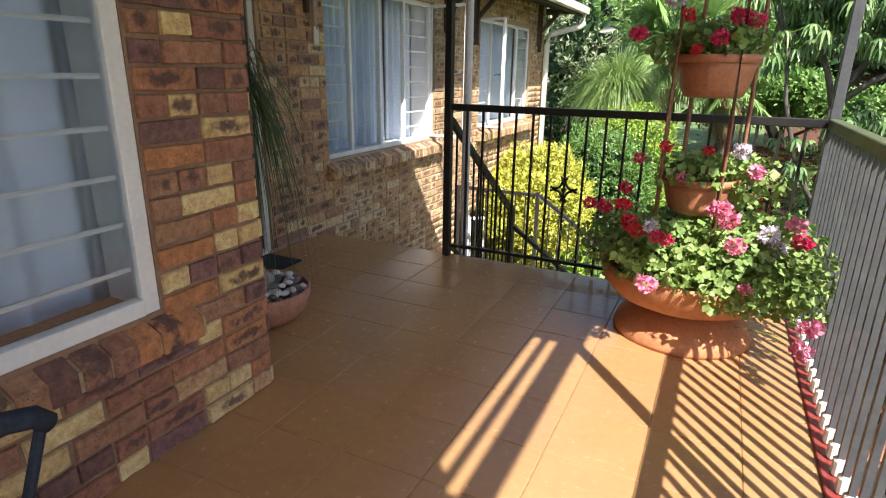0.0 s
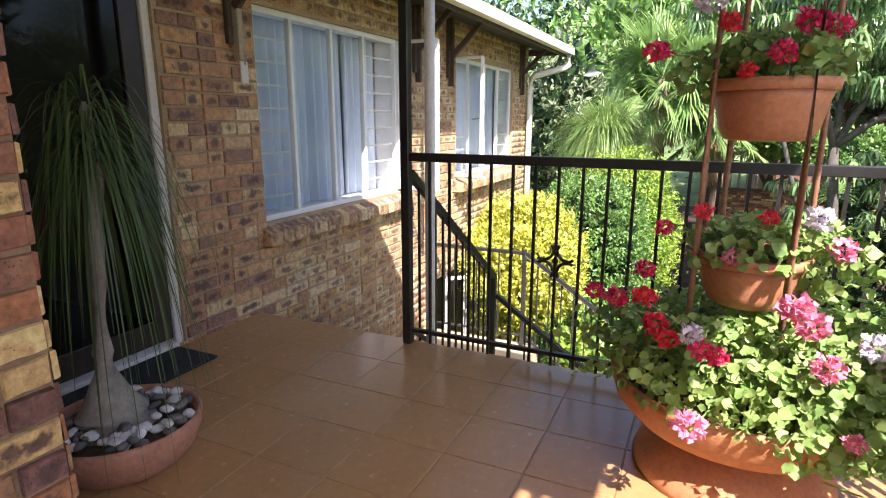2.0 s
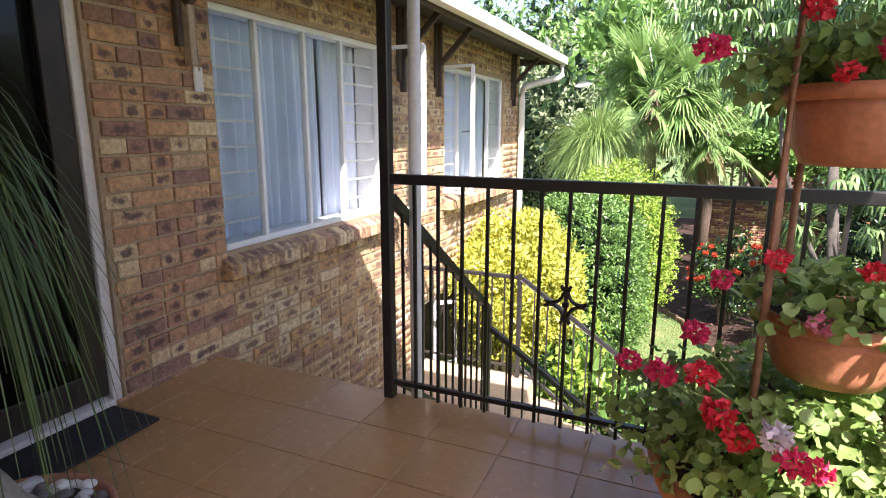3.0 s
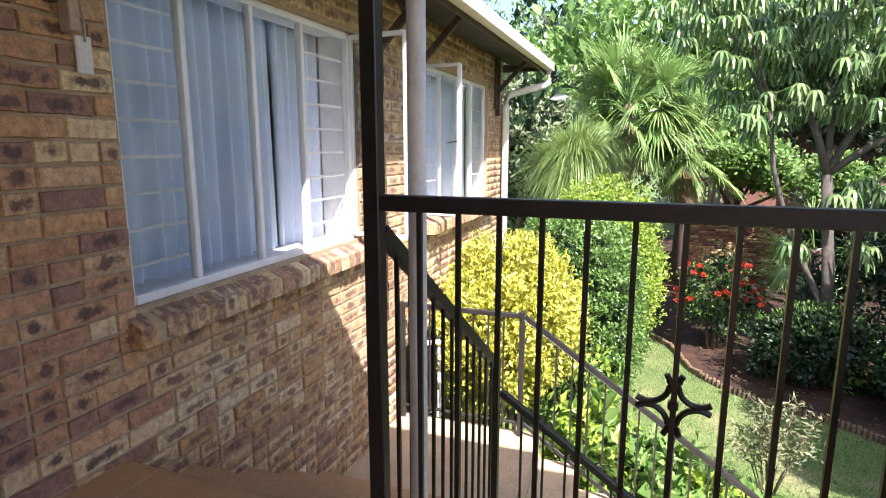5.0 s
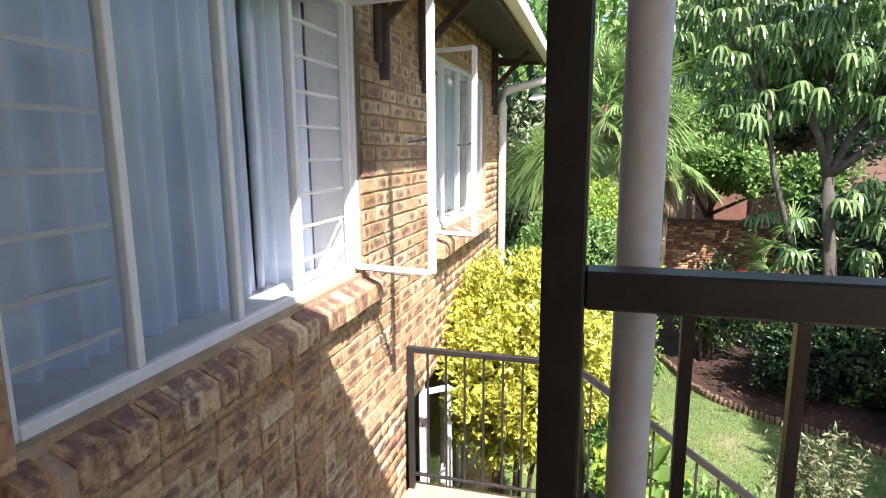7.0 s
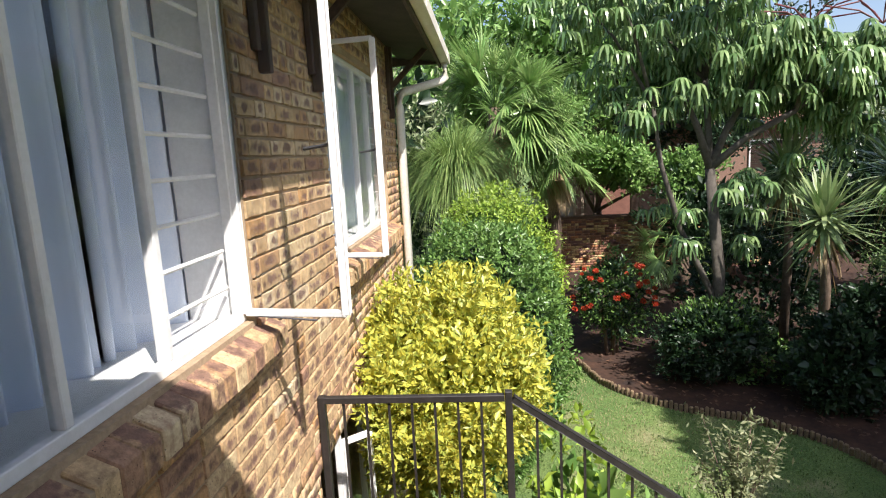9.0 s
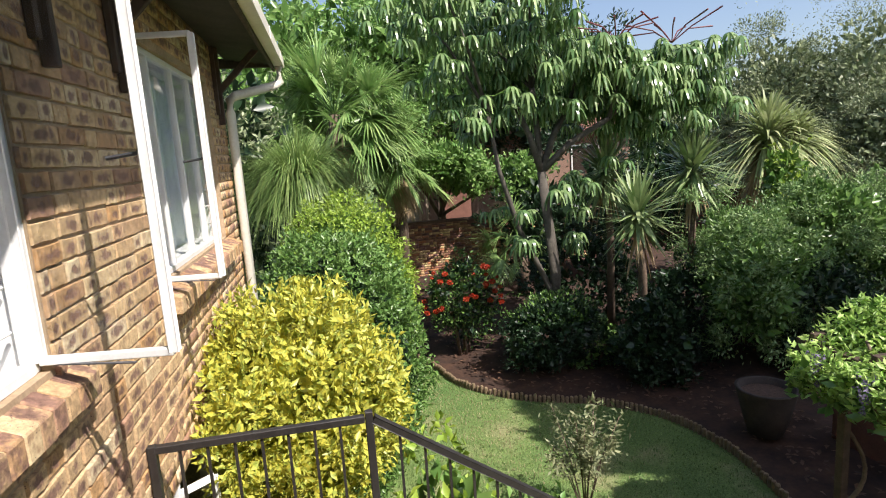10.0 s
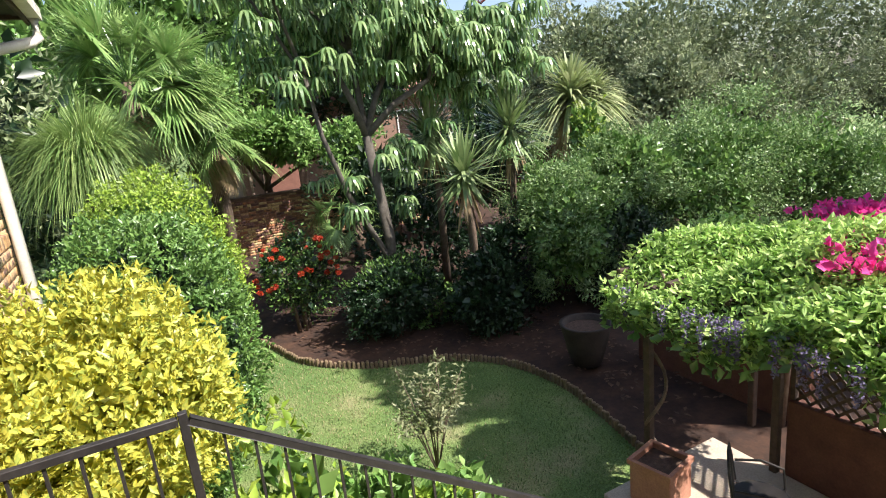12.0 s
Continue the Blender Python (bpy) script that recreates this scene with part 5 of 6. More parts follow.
leaf_tree("background_tree", "tall bright green tree behind the palms", (-3.0, 26.0, GROUND), [(-2.5, 26.0, 3.2, 3.6, 4.0), (1.5, 27.0, 4.2, 3.6, 4.2), (-4.5, 22.0, 1.0, 2.4, 3.2)], 9000, 0.24, L_BRIGHT, 76, L_GREEN, 0.4, 0.3)
leaf_tree("background_tree", "tall dark conifer-like tree behind the garden", (4.5, 29.0, GROUND), [(4.5, 29.0, 5.0, 3.4, 6.0), (7.8, 28.0, 3.5, 2.6, 3.4)], 9000, 0.22, L_DARK_SHADE, 77, L_DARK_SHADE, 0.4, 0.3)
leaf_tree("background_tree", "leafy tree above the garden gate", (2.0, 23.2, GROUND), [(1.9, 22.6, 0.7, 1.0, 0.7), (2.6, 22.0, 0.5, 0.9, 0.7), (2.2, 21.2, 0.8, 0.85, 0.5), (4.1, 21.3, 0.2, 0.8, 0.7), (0.2, 23.4, 2.2, 1.4, 1.0)], 2200, 0.14, L_BRIGHT, 78, L_GREEN, 0.5, 0.12)
leaf_tree("background_tree", "twiggy tree behind the house corner", (-3.6, 17.5, GROUND), [(-3.3, 17.5, 1.6, 1.3, 1.8), (-3.4, 18.5, 0.0, 1.4, 1.6)], 2600, 0.16, L_OLIVE, 79, L_DARK_SHADE, 0.35, 0.12)
leaf_tree("background_tree", "row of distant hazy trees", (24.0, 48.0, GROUND), [(20.0, 48.0, 1.4, 5.0, 3.6), (28.0, 46.0, 1.8, 5.0, 4.2), (12.0, 50.0, 1.6, 5.0, 4.0), (36.0, 40.0, 2.0, 6.0, 5.0)], 8000, 0.3, L_OLIVE, 80, L_DARK_SHADE, 0.45, 0.3)
leaf_tree("background_tree", "distant trees closing the garden behind the house", (-14.0, 34.0, GROUND), [(-12.0, 34.0, 3.0, 6.0, 6.0), (-6.0, 36.0, 4.0, 6.0, 7.0), (4.0, 40.0, 4.0, 6.0, 7.0)], 9000, 0.3, L_GREEN, 81, L_DARK_SHADE, 0.45, 0.3)

# Added out of view: crown blobs placed to throw shade on bed and lawn.
leaf_tree("unseen_shade_tree", "broad leafy tree added out of view beyond the pergola to shade the bed", (8.4, 8.2, GROUND), [(7.5, 8.0, 3.2, 2.0, 1.7), (8.2, 6.6, 4.0, 1.8, 1.5), (9.0, 7.0, 4.6, 1.9, 1.6), (6.5, 8.2, 4.9, 1.15, 1.0), (6.6, 7.4, 4.6, 1.2, 1.0)], 15000, 0.2, L_GREEN, 90, L_DARK_SHADE, 0.5, 0.22)

# ---- garden buildings ----
far_wall = thing("garden_wall", "low red-brown brick garden wall at the end of the garden", "wall", kind="structure")
part("wall", boxes((0.5, 7.5, 22.5, 22.7, GROUND, -0.98)), MORTAR_RED, far_wall)
part("coping", boxes((0.45, 7.55, 22.46, 22.74, -0.98, -0.91), bev=0.01), BRICK_RED_ALL, far_wall)
boundary = tagged(solid("boundary_wall", boxes((4.42, 4.6, 8.7, 11.0, GROUND, -1.95), (6.4, 6.6, -4.0, 8.5, GROUND, -1.25), (7.5, 30.0, 24.0, 24.2, GROUND, -0.9), bev=0.01), plain("wall_redbrown", (0.10, 0.04, 0.027), (0.16, 0.066, 0.042), 0.9, 5, bumps=0.5)), "red-brown garden boundary wall in the shade", "wall", kind="structure")
gate = thing("timber_arbour", "small weathered timber arbour at the end of the garden", "arbour")
for x in (0.75, 1.0, 1.25, 1.5, 1.75):
    part("slat", boxes((x - 0.04, x + 0.04, 24.0, 24.04, GROUND, 0.0)), TIMBER_PALE, gate)
part("beam", boxes((0.6, 1.95, 23.95, 24.1, 0.0, 0.16), bev=0.01), TIMBER_PALE, gate)
part("post", boxes((2.1, 2.24, 23.9, 24.05, GROUND, 0.1), bev=0.01), TIMBER, gate)
part("post", boxes((0.5, 0.6, 23.9, 24.05, GROUND, 0.0), bev=0.01), TIMBER, gate)
part("door", boxes((2.3, 3.3, 24.2, 24.26, GROUND, 0.15), bev=0.01), plain("gate_red", (0.14, 0.06, 0.04), (0.22, 0.1, 0.07), 0.8), gate, "reddish timber gate")
house = thing("neighbour_house", "neighbour's pinkish brick house with a brown tiled roof behind trees", "house")
part("wall", boxes((2.5, 13.0, 31.0, 37.0, GROUND, 1.8)), BRICK_TAN_ALL, house)
bm = bmesh.new()
vs = [bm.verts.new(p) for p in ((2.0, 30.4, 1.7), (13.5, 30.4, 1.7), (13.5, 34.0, 4.0), (2.0, 34.0, 4.0), (2.0, 37.6, 1.7), (13.5, 37.6, 1.7))]
bm.faces.new(vs[:4]); bm.faces.new((vs[3], vs[2], vs[5], vs[4]))
bmesh.ops.solidify(bm, geom=bm.faces[:], thickness=0.15)
part("roof", bm, plain("tile_roof", (0.30, 0.15, 0.11), (0.42, 0.24, 0.18), 0.85, 2, bumps=0.6), house)
for x in (4.0, 7.0, 10.0):
    win = part("window", boxes((x, x + 1.3, 30.95, 31.02, -0.2, 1.0)), DOOR_DARK, house)
    part("frame", boxes((x - 0.06, x, 30.93, 31.02, -0.2, 1.0), (x + 1.3, x + 1.36, 30.93, 31.02, -0.2, 1.0), (x - 0.06, x + 1.36, 30.93, 31.02, 1.0, 1.06)), WHITE, win)

# ---- pergola with wisteria ----
perg = thing("pergola", "dark timber pergola over the seating area", "pergola")
for x, y in ((2.55, 9.1), (3.5, 8.47), (2.62, 5.6), (4.1, 9.1), (4.1, 5.6)):
    part("post", boxes((x - 0.035, x + 0.035, y - 0.035, y + 0.035, GROUND, -0.78), bev=0.006), TIMBER, perg)
for x in (2.58, 4.1):
    part("beam", boxes((x - 0.04, x + 0.04, 5.3, 9.6, -0.78, -0.66), bev=0.006), TIMBER, perg)
for k in range(8):
    y = 5.5 + k * 0.56
    part("rafter", boxes((2.52, 4.3 if y > 8 else 3.5, y - 0.025, y + 0.025, -0.66, -0.57), bev=0.004), TIMBER, perg)
vine = thing("wisteria", "wisteria with light green leaves and mauve racemes over the pergola", "vine")
n = 46000
p = np.stack([RNG.uniform(2.3, 4.4, n), RNG.uniform(5.2, 9.45, n), np.zeros(n)], 1)
p = p[(p[:, 0] < 3.45 + 0.12 * np.sin(p[:, 1] * 4)) | (p[:, 1] > 8.0 + 0.1 * np.sin(p[:, 0] * 9))]
n = len(p)
hump = 0.16 * np.sin(p[:, 0] * 2.1 + 0.5) + 0.12 * np.sin(p[:, 1] * 2.7) + 0.08 * np.sin(p[:, 0] * 6 + p[:, 1] * 5)
p[:, 2] = -0.42 + hump + RNG.uniform(-0.22, 0.08, n)
edge = np.minimum(np.minimum(p[:, 0] - 2.35, 9.45 - p[:, 1]) / 0.5, 1)
p[:, 2] -= 0.15 * (1 - edge)
d = unit(RNG.normal(size=(n, 3)) * np.array([0.8, 0.8, 0.3]) + np.array([[0, 0, 0.35]]))
leafy("foliage", p, d, 0.075, 0.03, L_VINE, vine, "", 0.5, 0.0)
p2 = p[RNG.random(n) < 0.3] - np.array([0, 0, 0.1])
leafy("inner_leaves", p2, sphere_dirs(len(p2)), 0.11, 0.06, L_GREEN, vine)
for k in range(26):
    x, y = (2.27 + random.uniform(-0.06, 0.06), random.uniform(6.2, 9.3)) if k % 3 else (random.uniform(2.4, 3.6), 9.4)
    h = -RNG.uniform(0, 1, 90) ** 1.2
    q = np.array([[x, y, -0.62]]) + np.stack([RNG.normal(0, 0.03, 90) * (1.1 + h), RNG.normal(0, 0.03, 90) * (1.1 + h), 0.30 * h], 1)
    leafy("raceme", q, sphere_dirs(90), 0.026, 0.02, P_WISTERIA, vine, "mauve hanging flower raceme")
for x, y in ((2.6, 9.06),):
    pts = [(x + 0.09 * math.cos(t * 2.2), y + 0.09 * math.sin(t * 2.2), GROUND + 0.3 + t * 0.32) for t in np.linspace(0, 5.8, 26)]
    branchy(vine, pts, 0.02, 0.012, BARK_BROWN, "stem")
boug = thing("bougainvillea", "magenta bougainvillea blossoming over the pergola", "vine")
p, d = crown_points(1500, (4.3, 8.2, -0.3), (0.42, 0.5, 0.2), 0.7, 0.2, 3.5, 91)
leafy("blossom", p, d, 0.075, 0.06, P_MAGENTA, boug)
p, d = crown_points(900, (3.2, 7.55, -0.28), (0.4, 0.45, 0.16), 0.7, 0.2, 3.5, 92)
leafy("blossom", p, d, 0.075, 0.06, P_MAGENTA, boug)
p, d = crown_points(500, (4.3, 8.2, -0.36), (0.48, 0.55, 0.18), 0.7, 0.2, 3.5, 93)
leafy("foliage", p, d, 0.09, 0.05, L_GREEN, boug)
branchy(boug, [(4.3, 8.9, GROUND), (4.25, 8.8, -1.2), (4.3, 8.5, -0.38)], 0.04, 0.02, BARK_BROWN, "stem")
trellis = thing("trellis_panel", "dark diamond timber trellis panel closing the seating area", "trellis")
TX, TY0, TY1, TZ0, TZ1 = 3.6, 5.4, 8.36, -1.82, -1.0
bm = bmesh.new()
for s in (1, -1):
    for k in range(48):
        y = TY0 - 1.3 + k * 0.115
        t0, t1 = 0.0, TZ1 - TZ0
        if s > 0:
            t0, t1 = max(t0, TY0 - y), min(t1, TY1 - y)
        else:
            t0, t1 = max(t0, y - TY1), min(t1, y - TY0)
        if t1 - t0 > 0.05:
            beam(bm, (TX + 0.006 * s, y + s * t0, TZ0 + t0), (TX + 0.006 * s, y + s * t1, TZ0 + t1), 0.012, 0.026)
part("lattice", bm, TIMBER, trellis)
part("frame", boxes((TX - 0.03, TX + 0.03, TY0 - 0.04, TY0, TZ0, TZ1), (TX - 0.03, TX + 0.03, TY1, TY1 + 0.04, TZ0, TZ1), (TX - 0.03, TX + 0.03, TY0 - 0.04, TY1 + 0.04, TZ1, TZ1 + 0.04)), TIMBER, trellis)

tagged(solid("dwarf_wall", boxes((3.54, 3.66, 5.36, 8.4, GROUND + 0.1, -1.824), bev=0.008), plain("dwarf_wall_red", (0.08, 0.033, 0.023), (0.13, 0.055, 0.036), 0.9, 6, bumps=0.5)), "low dark red-brown wall under the trellis", "wall", kind="structure")
sq = thing("square_planter", "square terracotta planter holding the climber at the pergola post", "planter", at=(2.38, 8.82, GROUND + 0.12))
part("body", boxes((-0.19, -0.17, -0.19, 0.19, 0, 0.4), (0.17, 0.19, -0.19, 0.19, 0, 0.4), (-0.17, 0.17, -0.19, -0.17, 0, 0.4), (-0.17, 0.17, 0.17, 0.19, 0, 0.4), (-0.17, 0.17, -0.17, 0.17, 0, 0.03), bev=0.004), TERRACOTTA_DULL, sq)
part("rim", boxes((-0.21, 0.21, -0.21, -0.17, 0.36, 0.41), (-0.21, 0.21, 0.17, 0.21, 0.36, 0.41), (-0.21, -0.17, -0.17, 0.17, 0.36, 0.41), (0.17, 0.21, -0.17, 0.17, 0.36, 0.41), bev=0.004), TERRACOTTA_DULL, sq)
part("soil", boxes((-0.17, 0.17, -0.17, 0.17, 0.03, 0.35)), SOIL, sq)
sq.rotation_euler = (0, 0, radians(12))

gc = thing("garden_chair", "dark metal lattice-backed garden chair on the paving", "chair", at=(2.6, 8.02, GROUND + 0.12))
for sx in (-1, 1):
    for sy in (-1, 1):
        part("leg", tube(bmesh.new(), [(sx * 0.22, sy * 0.2, 0.0), (sx * 0.21, sy * 0.19, 0.43)], 0.014, 8), BLACK_STEEL, gc)
part("seat", lathe(bmesh.new(), [(0.25, 0.42), (0.255, 0.44), (0.24, 0.455)], 0, 0, 28), BLACK_STEEL, gc)
bm = bmesh.new()
for k in range(9):
    a = -0.22 + 0.055 * k
    beam(bm, (a, 0.22, 0.45), (a * 0.8 + 0.06, 0.27, 0.86 - 0.9 * a * a), 0.012, 0.006)
    beam(bm, (a, 0.225, 0.45), (a * 0.8 - 0.06, 0.275, 0.86 - 0.9 * a * a), 0.012, 0.006)
tube(bm, [(-0.24, 0.21, 0.43), (-0.24, 0.25, 0.7), (-0.15, 0.27, 0.84), (0, 0.275, 0.88), (0.15, 0.27, 0.84), (0.24, 0.25, 0.7), (0.24, 0.21, 0.43)], 0.013, 8)
part("backrest", bm, BLACK_STEEL, gc, "lattice metal back")
for s in (-1, 1):
    part("armrest", tube(bmesh.new(), [(s * 0.24, 0.22, 0.64), (s * 0.27, 0.0, 0.66), (s * 0.25, -0.18, 0.62), (s * 0.22, -0.2, 0.43)], 0.012, 8), BLACK_STEEL, gc)
gc.rotation_euler = (0, 0, radians(35))
gc.scale = (0.88, 0.88, 0.88)

bp = thing("garden_urn", "large dark weathered garden urn in the shaded bed", "urn")
part("body", lathe(bmesh.new(), [(0.2, GROUND + 0.1), (0.26, GROUND + 0.3), (0.33, GROUND + 0.6), (0.35, GROUND + 0.68), (0.36, GROUND + 0.7), (0.31, GROUND + 0.7), (0.3, GROUND + 0.6)], 3.75, 11.3, 32), plain("urn_clay", (0.026, 0.019, 0.014), (0.055, 0.04, 0.03), 0.85), bp, smooth=True)
part("soil", lathe(bmesh.new(), [(0.3, GROUND + 0.58), (0.29, GROUND + 0.62), (0.05, GROUND + 0.63)], 3.75, 11.3, 20), SOIL, bp)
fence = thing("palisade_fence", "dark steel palisade fence behind the trees", "fence", kind="structure")
for k in range(44):
    part("pale", boxes((14.0, 14.03, 4.0 + k * 0.16, 4.05 + k * 0.16, GROUND, -0.75)), BLACK_STEEL, fence)
part("rail", boxes((14.03, 14.06, 3.9, 11.2, -1.05, -1.0)), BLACK_STEEL, fence)
n = 1500
q = np.stack([RNG.uniform(0.6, 4.6, n), RNG.uniform(9.6, 17, n), np.full(n, GROUND + 0.115)], 1)
lim = np.interp(-q[:, 1], -cy, cx)
q = q[q[:, 0] > lim + 0.35]
v, f = leaf_mesh(q, RNG.normal(size=(len(q), 3)) * np.array([1, 1, 0.15]), np.tile([[0.1, 0, 1.0]], (len(q), 1)), 0.09, 0.045)
tagged(raw("leaf_litter", v, f, L_LITTER), "fallen brown leaves on the bed soil", "leaves", kind="stuff")


# ---- bricks and tiles ----
def brick_unit(seed):
    """A brick face one unit long and high, proud of the mortar, with uneven worn edges."""
    rng = random.Random(seed)
    v, f = [], []
    side = [(-1, -1), (-0.3, -1), (0.3, -1), (1, -1), (1, 1), (0.3, 1), (-0.3, 1), (-1, 1)]
    wob = [(rng.uniform(-0.012, 0.008), rng.uniform(-0.05, 0.03)) for _ in side]
    for x, k in ((0.0, 0.5), (0.006, 0.49), (0.0105, 0.455)):
        ky = 0.5 - (0.5 - k) * 0.4
        for (sy, sz), (wy, wz) in zip(side, wob):
            v.append((x + (rng.uniform(-0.0015, 0.001) if x > 0.008 else 0), sy * (ky + wy if abs(sy) == 1 else ky), sz * (k + wz)))
    for r in (0, 8):
        for i in range(8):
            j = (i + 1) % 8
            f.append((r + i, r + j, r + 8 + j, r + 8 + i))
    f += [(16, 17, 22, 23), (17, 18, 21, 22), (18, 19, 20, 21)]
    return np.array(v), f


BRICKS = [brick_unit(900 + k) for k in range(6)]
BF = BRICKS[0][1]


def brick_mesh(name, material, bv):
    me = bpy.data.meshes.new(name)
    me.from_pydata(bv.tolist(), [], BF)
    at = me.attributes.new("local", "FLOAT_VECTOR", "POINT")
    at.data.foreach_set("vector", (bv * np.array([0, 1.1, 1.1])).ravel())
    me.materials.append(material)
    return me


def brick_rects(y0, y1, z0, z1, holes, seed, headers=0.34):
    rng = random.Random(seed)
    rects, row, z = [], 0, z0
    while z < z1 - 0.02:
        top = min(z + COURSE, z1)
        y = y0 - (BLEN / 2 if row % 2 else 0)
        while y < y1:
            L = BLEN if rng.random() > headers else BLEN / 2
            a, b = max(y, y0), min(y + L, y1)
            mz = (z + top) / 2
            for h in holes:
                if h[2] < mz < h[3]:
                    if a < h[0] < b:
                        b = h[0] if (h[0] - a) > 0.02 else a
                    elif a < h[1] < b:
                        a = h[1]
                    elif h[0] <= a and b <= h[1]:
                        b = a
            if b - a > 0.035:
                rects.append((a, b, z, top))
            y += L
        z += COURSE
        row += 1
    return rects


def lay(parent, rects, place, single, joined, near, mesh_name="brick"):
    """The bricks that the walk passes nearest are pieces; the others are joined."""
    shapes = [brick_mesh(mesh_name, single, bv) for bv, _ in BRICKS]
    rest, local, count = [], [], 0
    for a, b, c, d in rects:
        pick = random.randrange(len(BRICKS))
        BV = BRICKS[pick][0]
        w, h = b - a - JOINT, d - c - JOINT
        m = place((a + b) / 2, (c + d) / 2) @ pose(random.uniform(-0.003, 0.002), random.uniform(-0.003, 0.003), random.uniform(-0.002, 0.002), random.uniform(-0.9, 0.9), random.uniform(-0.7, 0.7), random.uniform(-0.6, 0.6))
        if near(a, c) and count < 300:
            ob = new("brick", shapes[pick])
            ob.parent = parent
            ob.matrix_basis = m @ Matrix.Diagonal((random.uniform(0.9, 1.6), w, h, 1))
            count += 1
        else:
            q = np.array(m.to_3x3()) @ (BV * np.array([1, w, h])).T
            rest.append(q.T + np.array(m.translation))
            local.append(BV * np.array([0, 1.1, 1.1]))
    if rest:
        v = np.concatenate(rest)
        f = np.concatenate([np.array(BF) + 24 * i for i in range(len(rest))])
        ob = tagged(raw("brickwork", v, f, joined, parent), kind="stuff")
        at = ob.data.attributes.new("local", "FLOAT_VECTOR", "POINT")
        at.data.foreach_set("vector", np.concatenate(local).ravel())


lay(far_wall, brick_rects(0.5, 7.5, GROUND, -0.99, [], 5), lambda x, z: pose(x, 22.5, z, 0, 0, -90), BRICK_RED, BRICK_RED_ALL, lambda x, z: False)
lay(wall_near, brick_rects(0.6, CORNER, 0.0, 2.3, [(W1[0] - 0.02, W1[1] + 0.005, 0.39, W1[3])], 1), lambda y, z: pose(NEAR - 0.008, y, z), BRICK_RED, BRICK_RED_ALL, lambda y, z: y > 1.7 and z < 1.75)
lay(wall_return, brick_rects(-2.19, NEAR - 0.002, 0.0, 2.3, [], 2), lambda x, z: pose(x, CORNER, z, 0, 0, 90), BRICK_RED, BRICK_RED_ALL, lambda x, z: z < 1.9)
holes = [(W2[0] - 0.005, W2[1] + 0.005, 0.40, W2[3] + 0.005), (W3[0] - 0.005, W3[1] + 0.005, 0.40, W3[3] + 0.005), LOW, (DOOR[0], DOOR[1] + 0.005, 0, DOOR[3])]
house_rects = brick_rects(CORNER + 0.012, 11.15, GROUND, 2.13, holes, 3, 0.45)
lay(wall_house, [q for q in house_rects if q[0] < 5.62 and q[2] > -0.1], lambda y, z: pose(FACE - 0.008, y, z), BRICK_BROWN, BRICK_BROWN_ALL, lambda y, z: y > 5.0 and z < 1.6)
lay(wall_house, [q for q in house_rects if q[0] >= 5.62 or q[2] <= -0.1], lambda y, z: pose(FACE - 0.008, y, z), BRICK_TAN, BRICK_TAN_ALL, lambda y, z: 5.6 < y < 8.5 and -0.3 < z < 1.5)


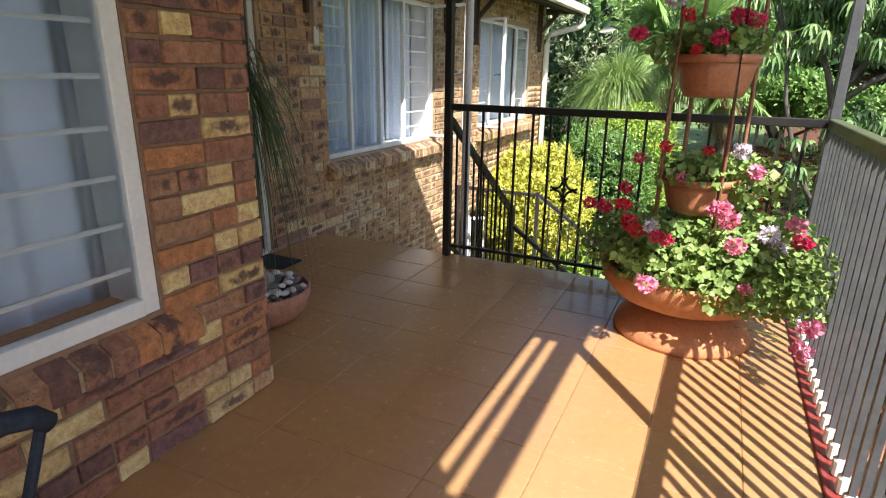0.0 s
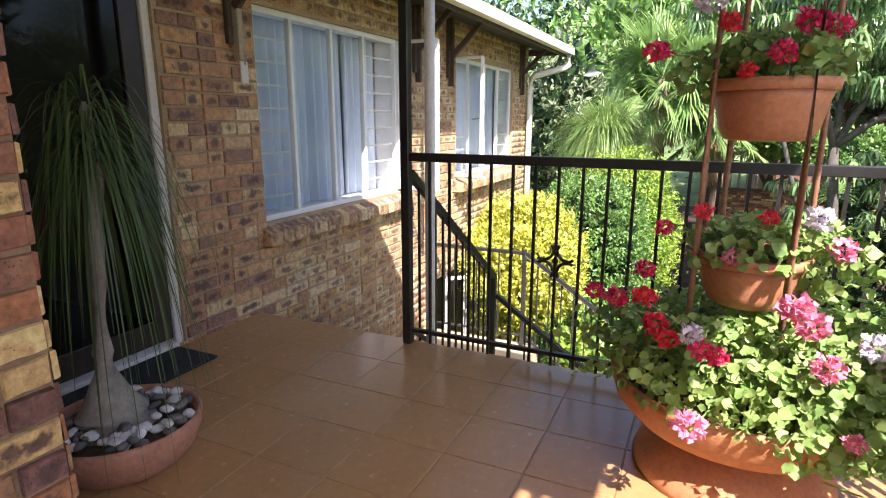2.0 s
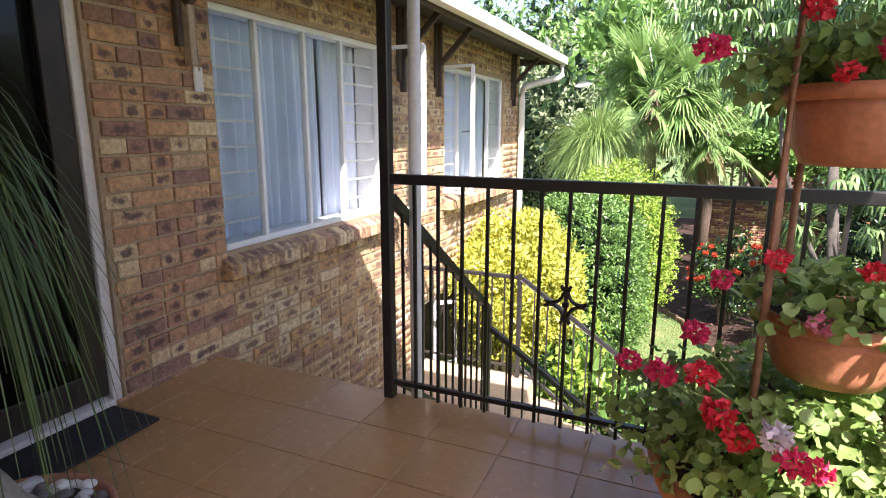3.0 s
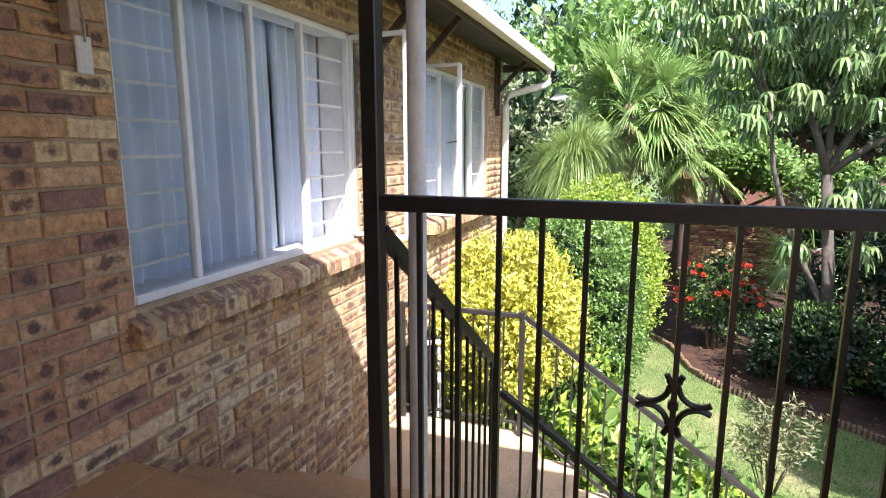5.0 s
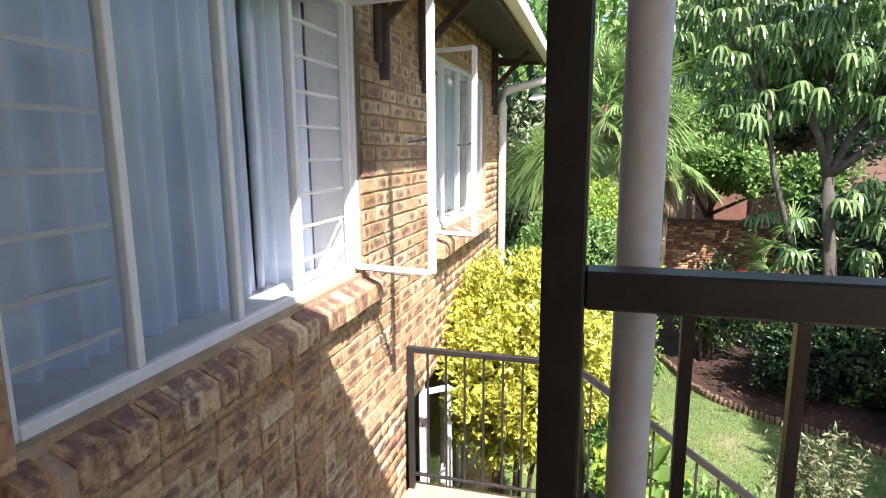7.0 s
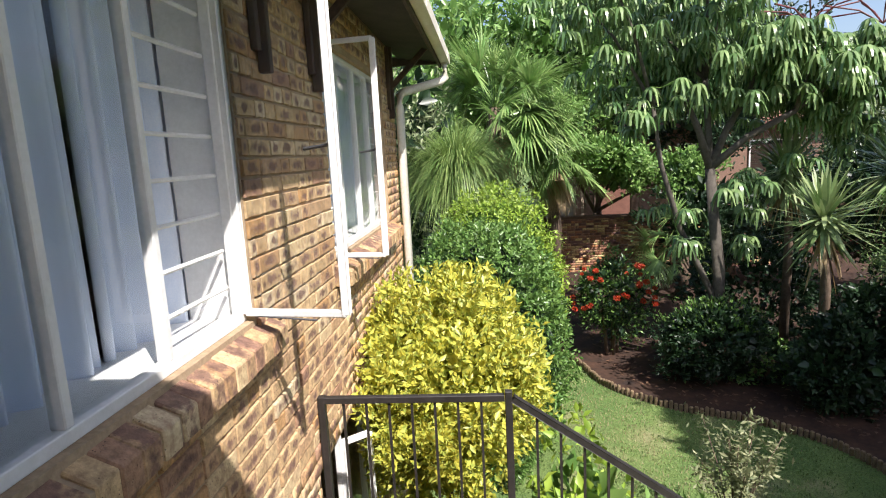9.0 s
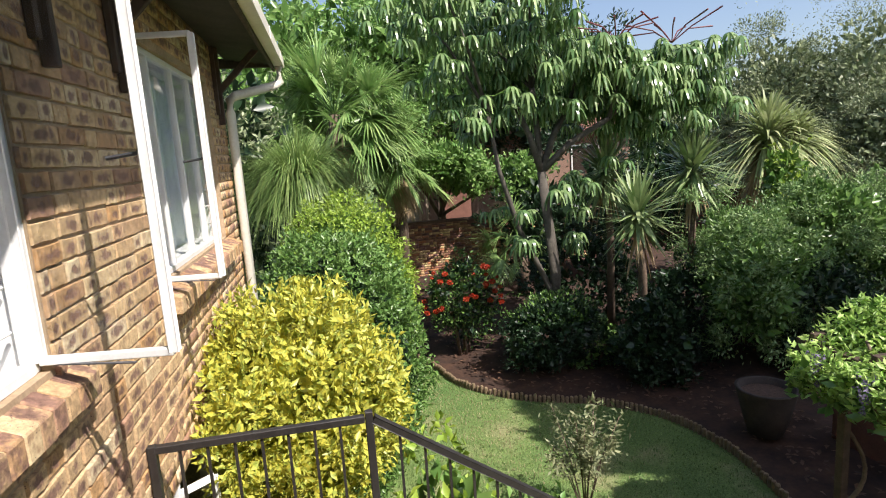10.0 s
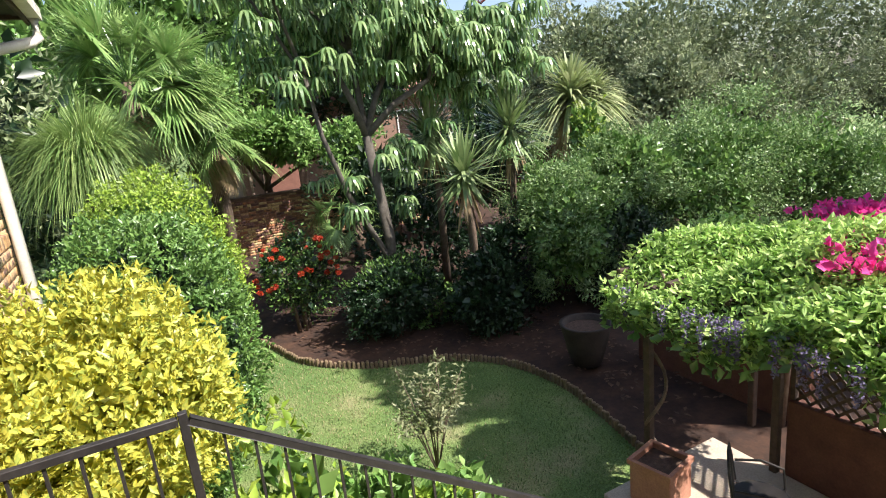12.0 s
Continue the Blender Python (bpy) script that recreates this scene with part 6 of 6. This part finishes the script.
def sill(y0, y1, x_in, x_out, z_in, z_out, bottom, material, label):
    s = thing("window_sill", label, "sill", kind="structure")
    n = int(round((y1 - y0) / 0.083))
    pitch = (y1 - y0) / n
    slope = (z_in - z_out) / (x_out - x_in)
    me = None
    for k in range(n):
        if me is None:
            bm = bmesh.new()
            vs = bmesh.ops.create_cube(bm, size=1.0)["verts"]
            for v in vs:
                x = x_in if v.co.x < 0 else x_out
                top = z_in - slope * (x - x_in)
                v.co = (x, v.co.y * (pitch - 0.006), top if v.co.z > 0 else bottom)
            bmesh.ops.bevel(bm, geom=bm.edges[:], offset=0.005, segments=1, affect="EDGES")
            ob = part("brick", bm, material, s)
            me = ob.data
            at = me.attributes.new("local", "FLOAT_VECTOR", "POINT")
            mid = (x_in + x_out) / 2
            at.data.foreach_set("vector", np.array([((v.co.x - mid) * 5, v.co.y * 8, 0.0) for v in me.vertices]).ravel())
        else:
            ob = new("brick", me)
            ob.parent = s
        ob.location = (random.uniform(-0.003, 0.003), y0 + (k + 0.5) * pitch, random.uniform(-0.0015, 0.0015))
        ob.rotation_euler = (0, 0, random.uniform(-0.008, 0.008))
    bm = bmesh.new()
    ring = [(x_in - 0.02, z_in - 0.006), (x_out - 0.008, z_out - 0.008), (x_out - 0.008, bottom + 0.006), (x_in - 0.02, bottom + 0.006)]
    lo = [bm.verts.new((x, y0, z)) for x, z in ring]
    hi = [bm.verts.new((x, y1, z)) for x, z in ring]
    for i in range(4):
        bm.faces.new((lo[i], lo[(i + 1) % 4], hi[(i + 1) % 4], hi[i]))
    bm.faces.new(lo)
    bm.faces.new(hi)
    part("bedding", bm, MORTAR, s)


sill(5.65, 7.56, GLASS_X + 0.02, -2.12, 0.535, 0.485, 0.40, BRICK_TAN, "sloping brick-on-edge sill under the window")
sill(8.54, 10.6, GLASS_X + 0.02, -2.09, 0.545, 0.49, 0.40, BRICK_TAN, "sloping brick-on-edge sill beyond the stairs")
sill(1.8, 3.38, NEAR - 0.03, NEAR + 0.05, 0.482, 0.44, 0.365, BRICK_RED, "rough brick-on-edge sill under the window")

tile = bpy.data.meshes.new("tile")
bm = boxes((-0.147, 0.147, -0.147, 0.147, -0.011, 0.0))
bmesh.ops.bevel(bm, geom=[e for e in bm.edges if all(v.co.z > -0.001 for v in e.verts)], offset=0.002, segments=1, affect="EDGES")
bm.to_mesh(tile)
bm.free()
tile.materials.append(TILE)
rest = []
tv = np.array([v.co[:] for v in tile.vertices])
for j in range(29):
    for i in range(-7, 4):
        x, y = -0.23 + 0.15 + 0.298 * i, 5.563 - 0.149 - 0.298 * j
        if x < -2.19 or x > 0.9:
            continue
        if y > 4.6 - 0.298 * 12 and not (x < NEAR - 0.15 and y < CORNER - 0.15):
            ob = new("tile", tile)
            ob.parent = floor
            ob.location = (x, y, random.uniform(-0.0006, 0.0006))
            ob.rotation_euler = (random.uniform(-0.0012, 0.0012), random.uniform(-0.0012, 0.0012), 0)
        elif x > NEAR:
            rest.append(boxes((x - 0.147, x + 0.147, y - 0.147, y + 0.147, -0.011, 0.0)))
if rest:
    allv, allf, off = [], [], 0
    for b in rest:
        b.verts.index_update()
        allv += [v.co[:] for v in b.verts]
        allf += [[v.index + off for v in f.verts] for f in b.faces]
        off += len(b.verts)
        b.free()
    tagged(raw("tiling", allv, allf, TILE, floor), kind="stuff")
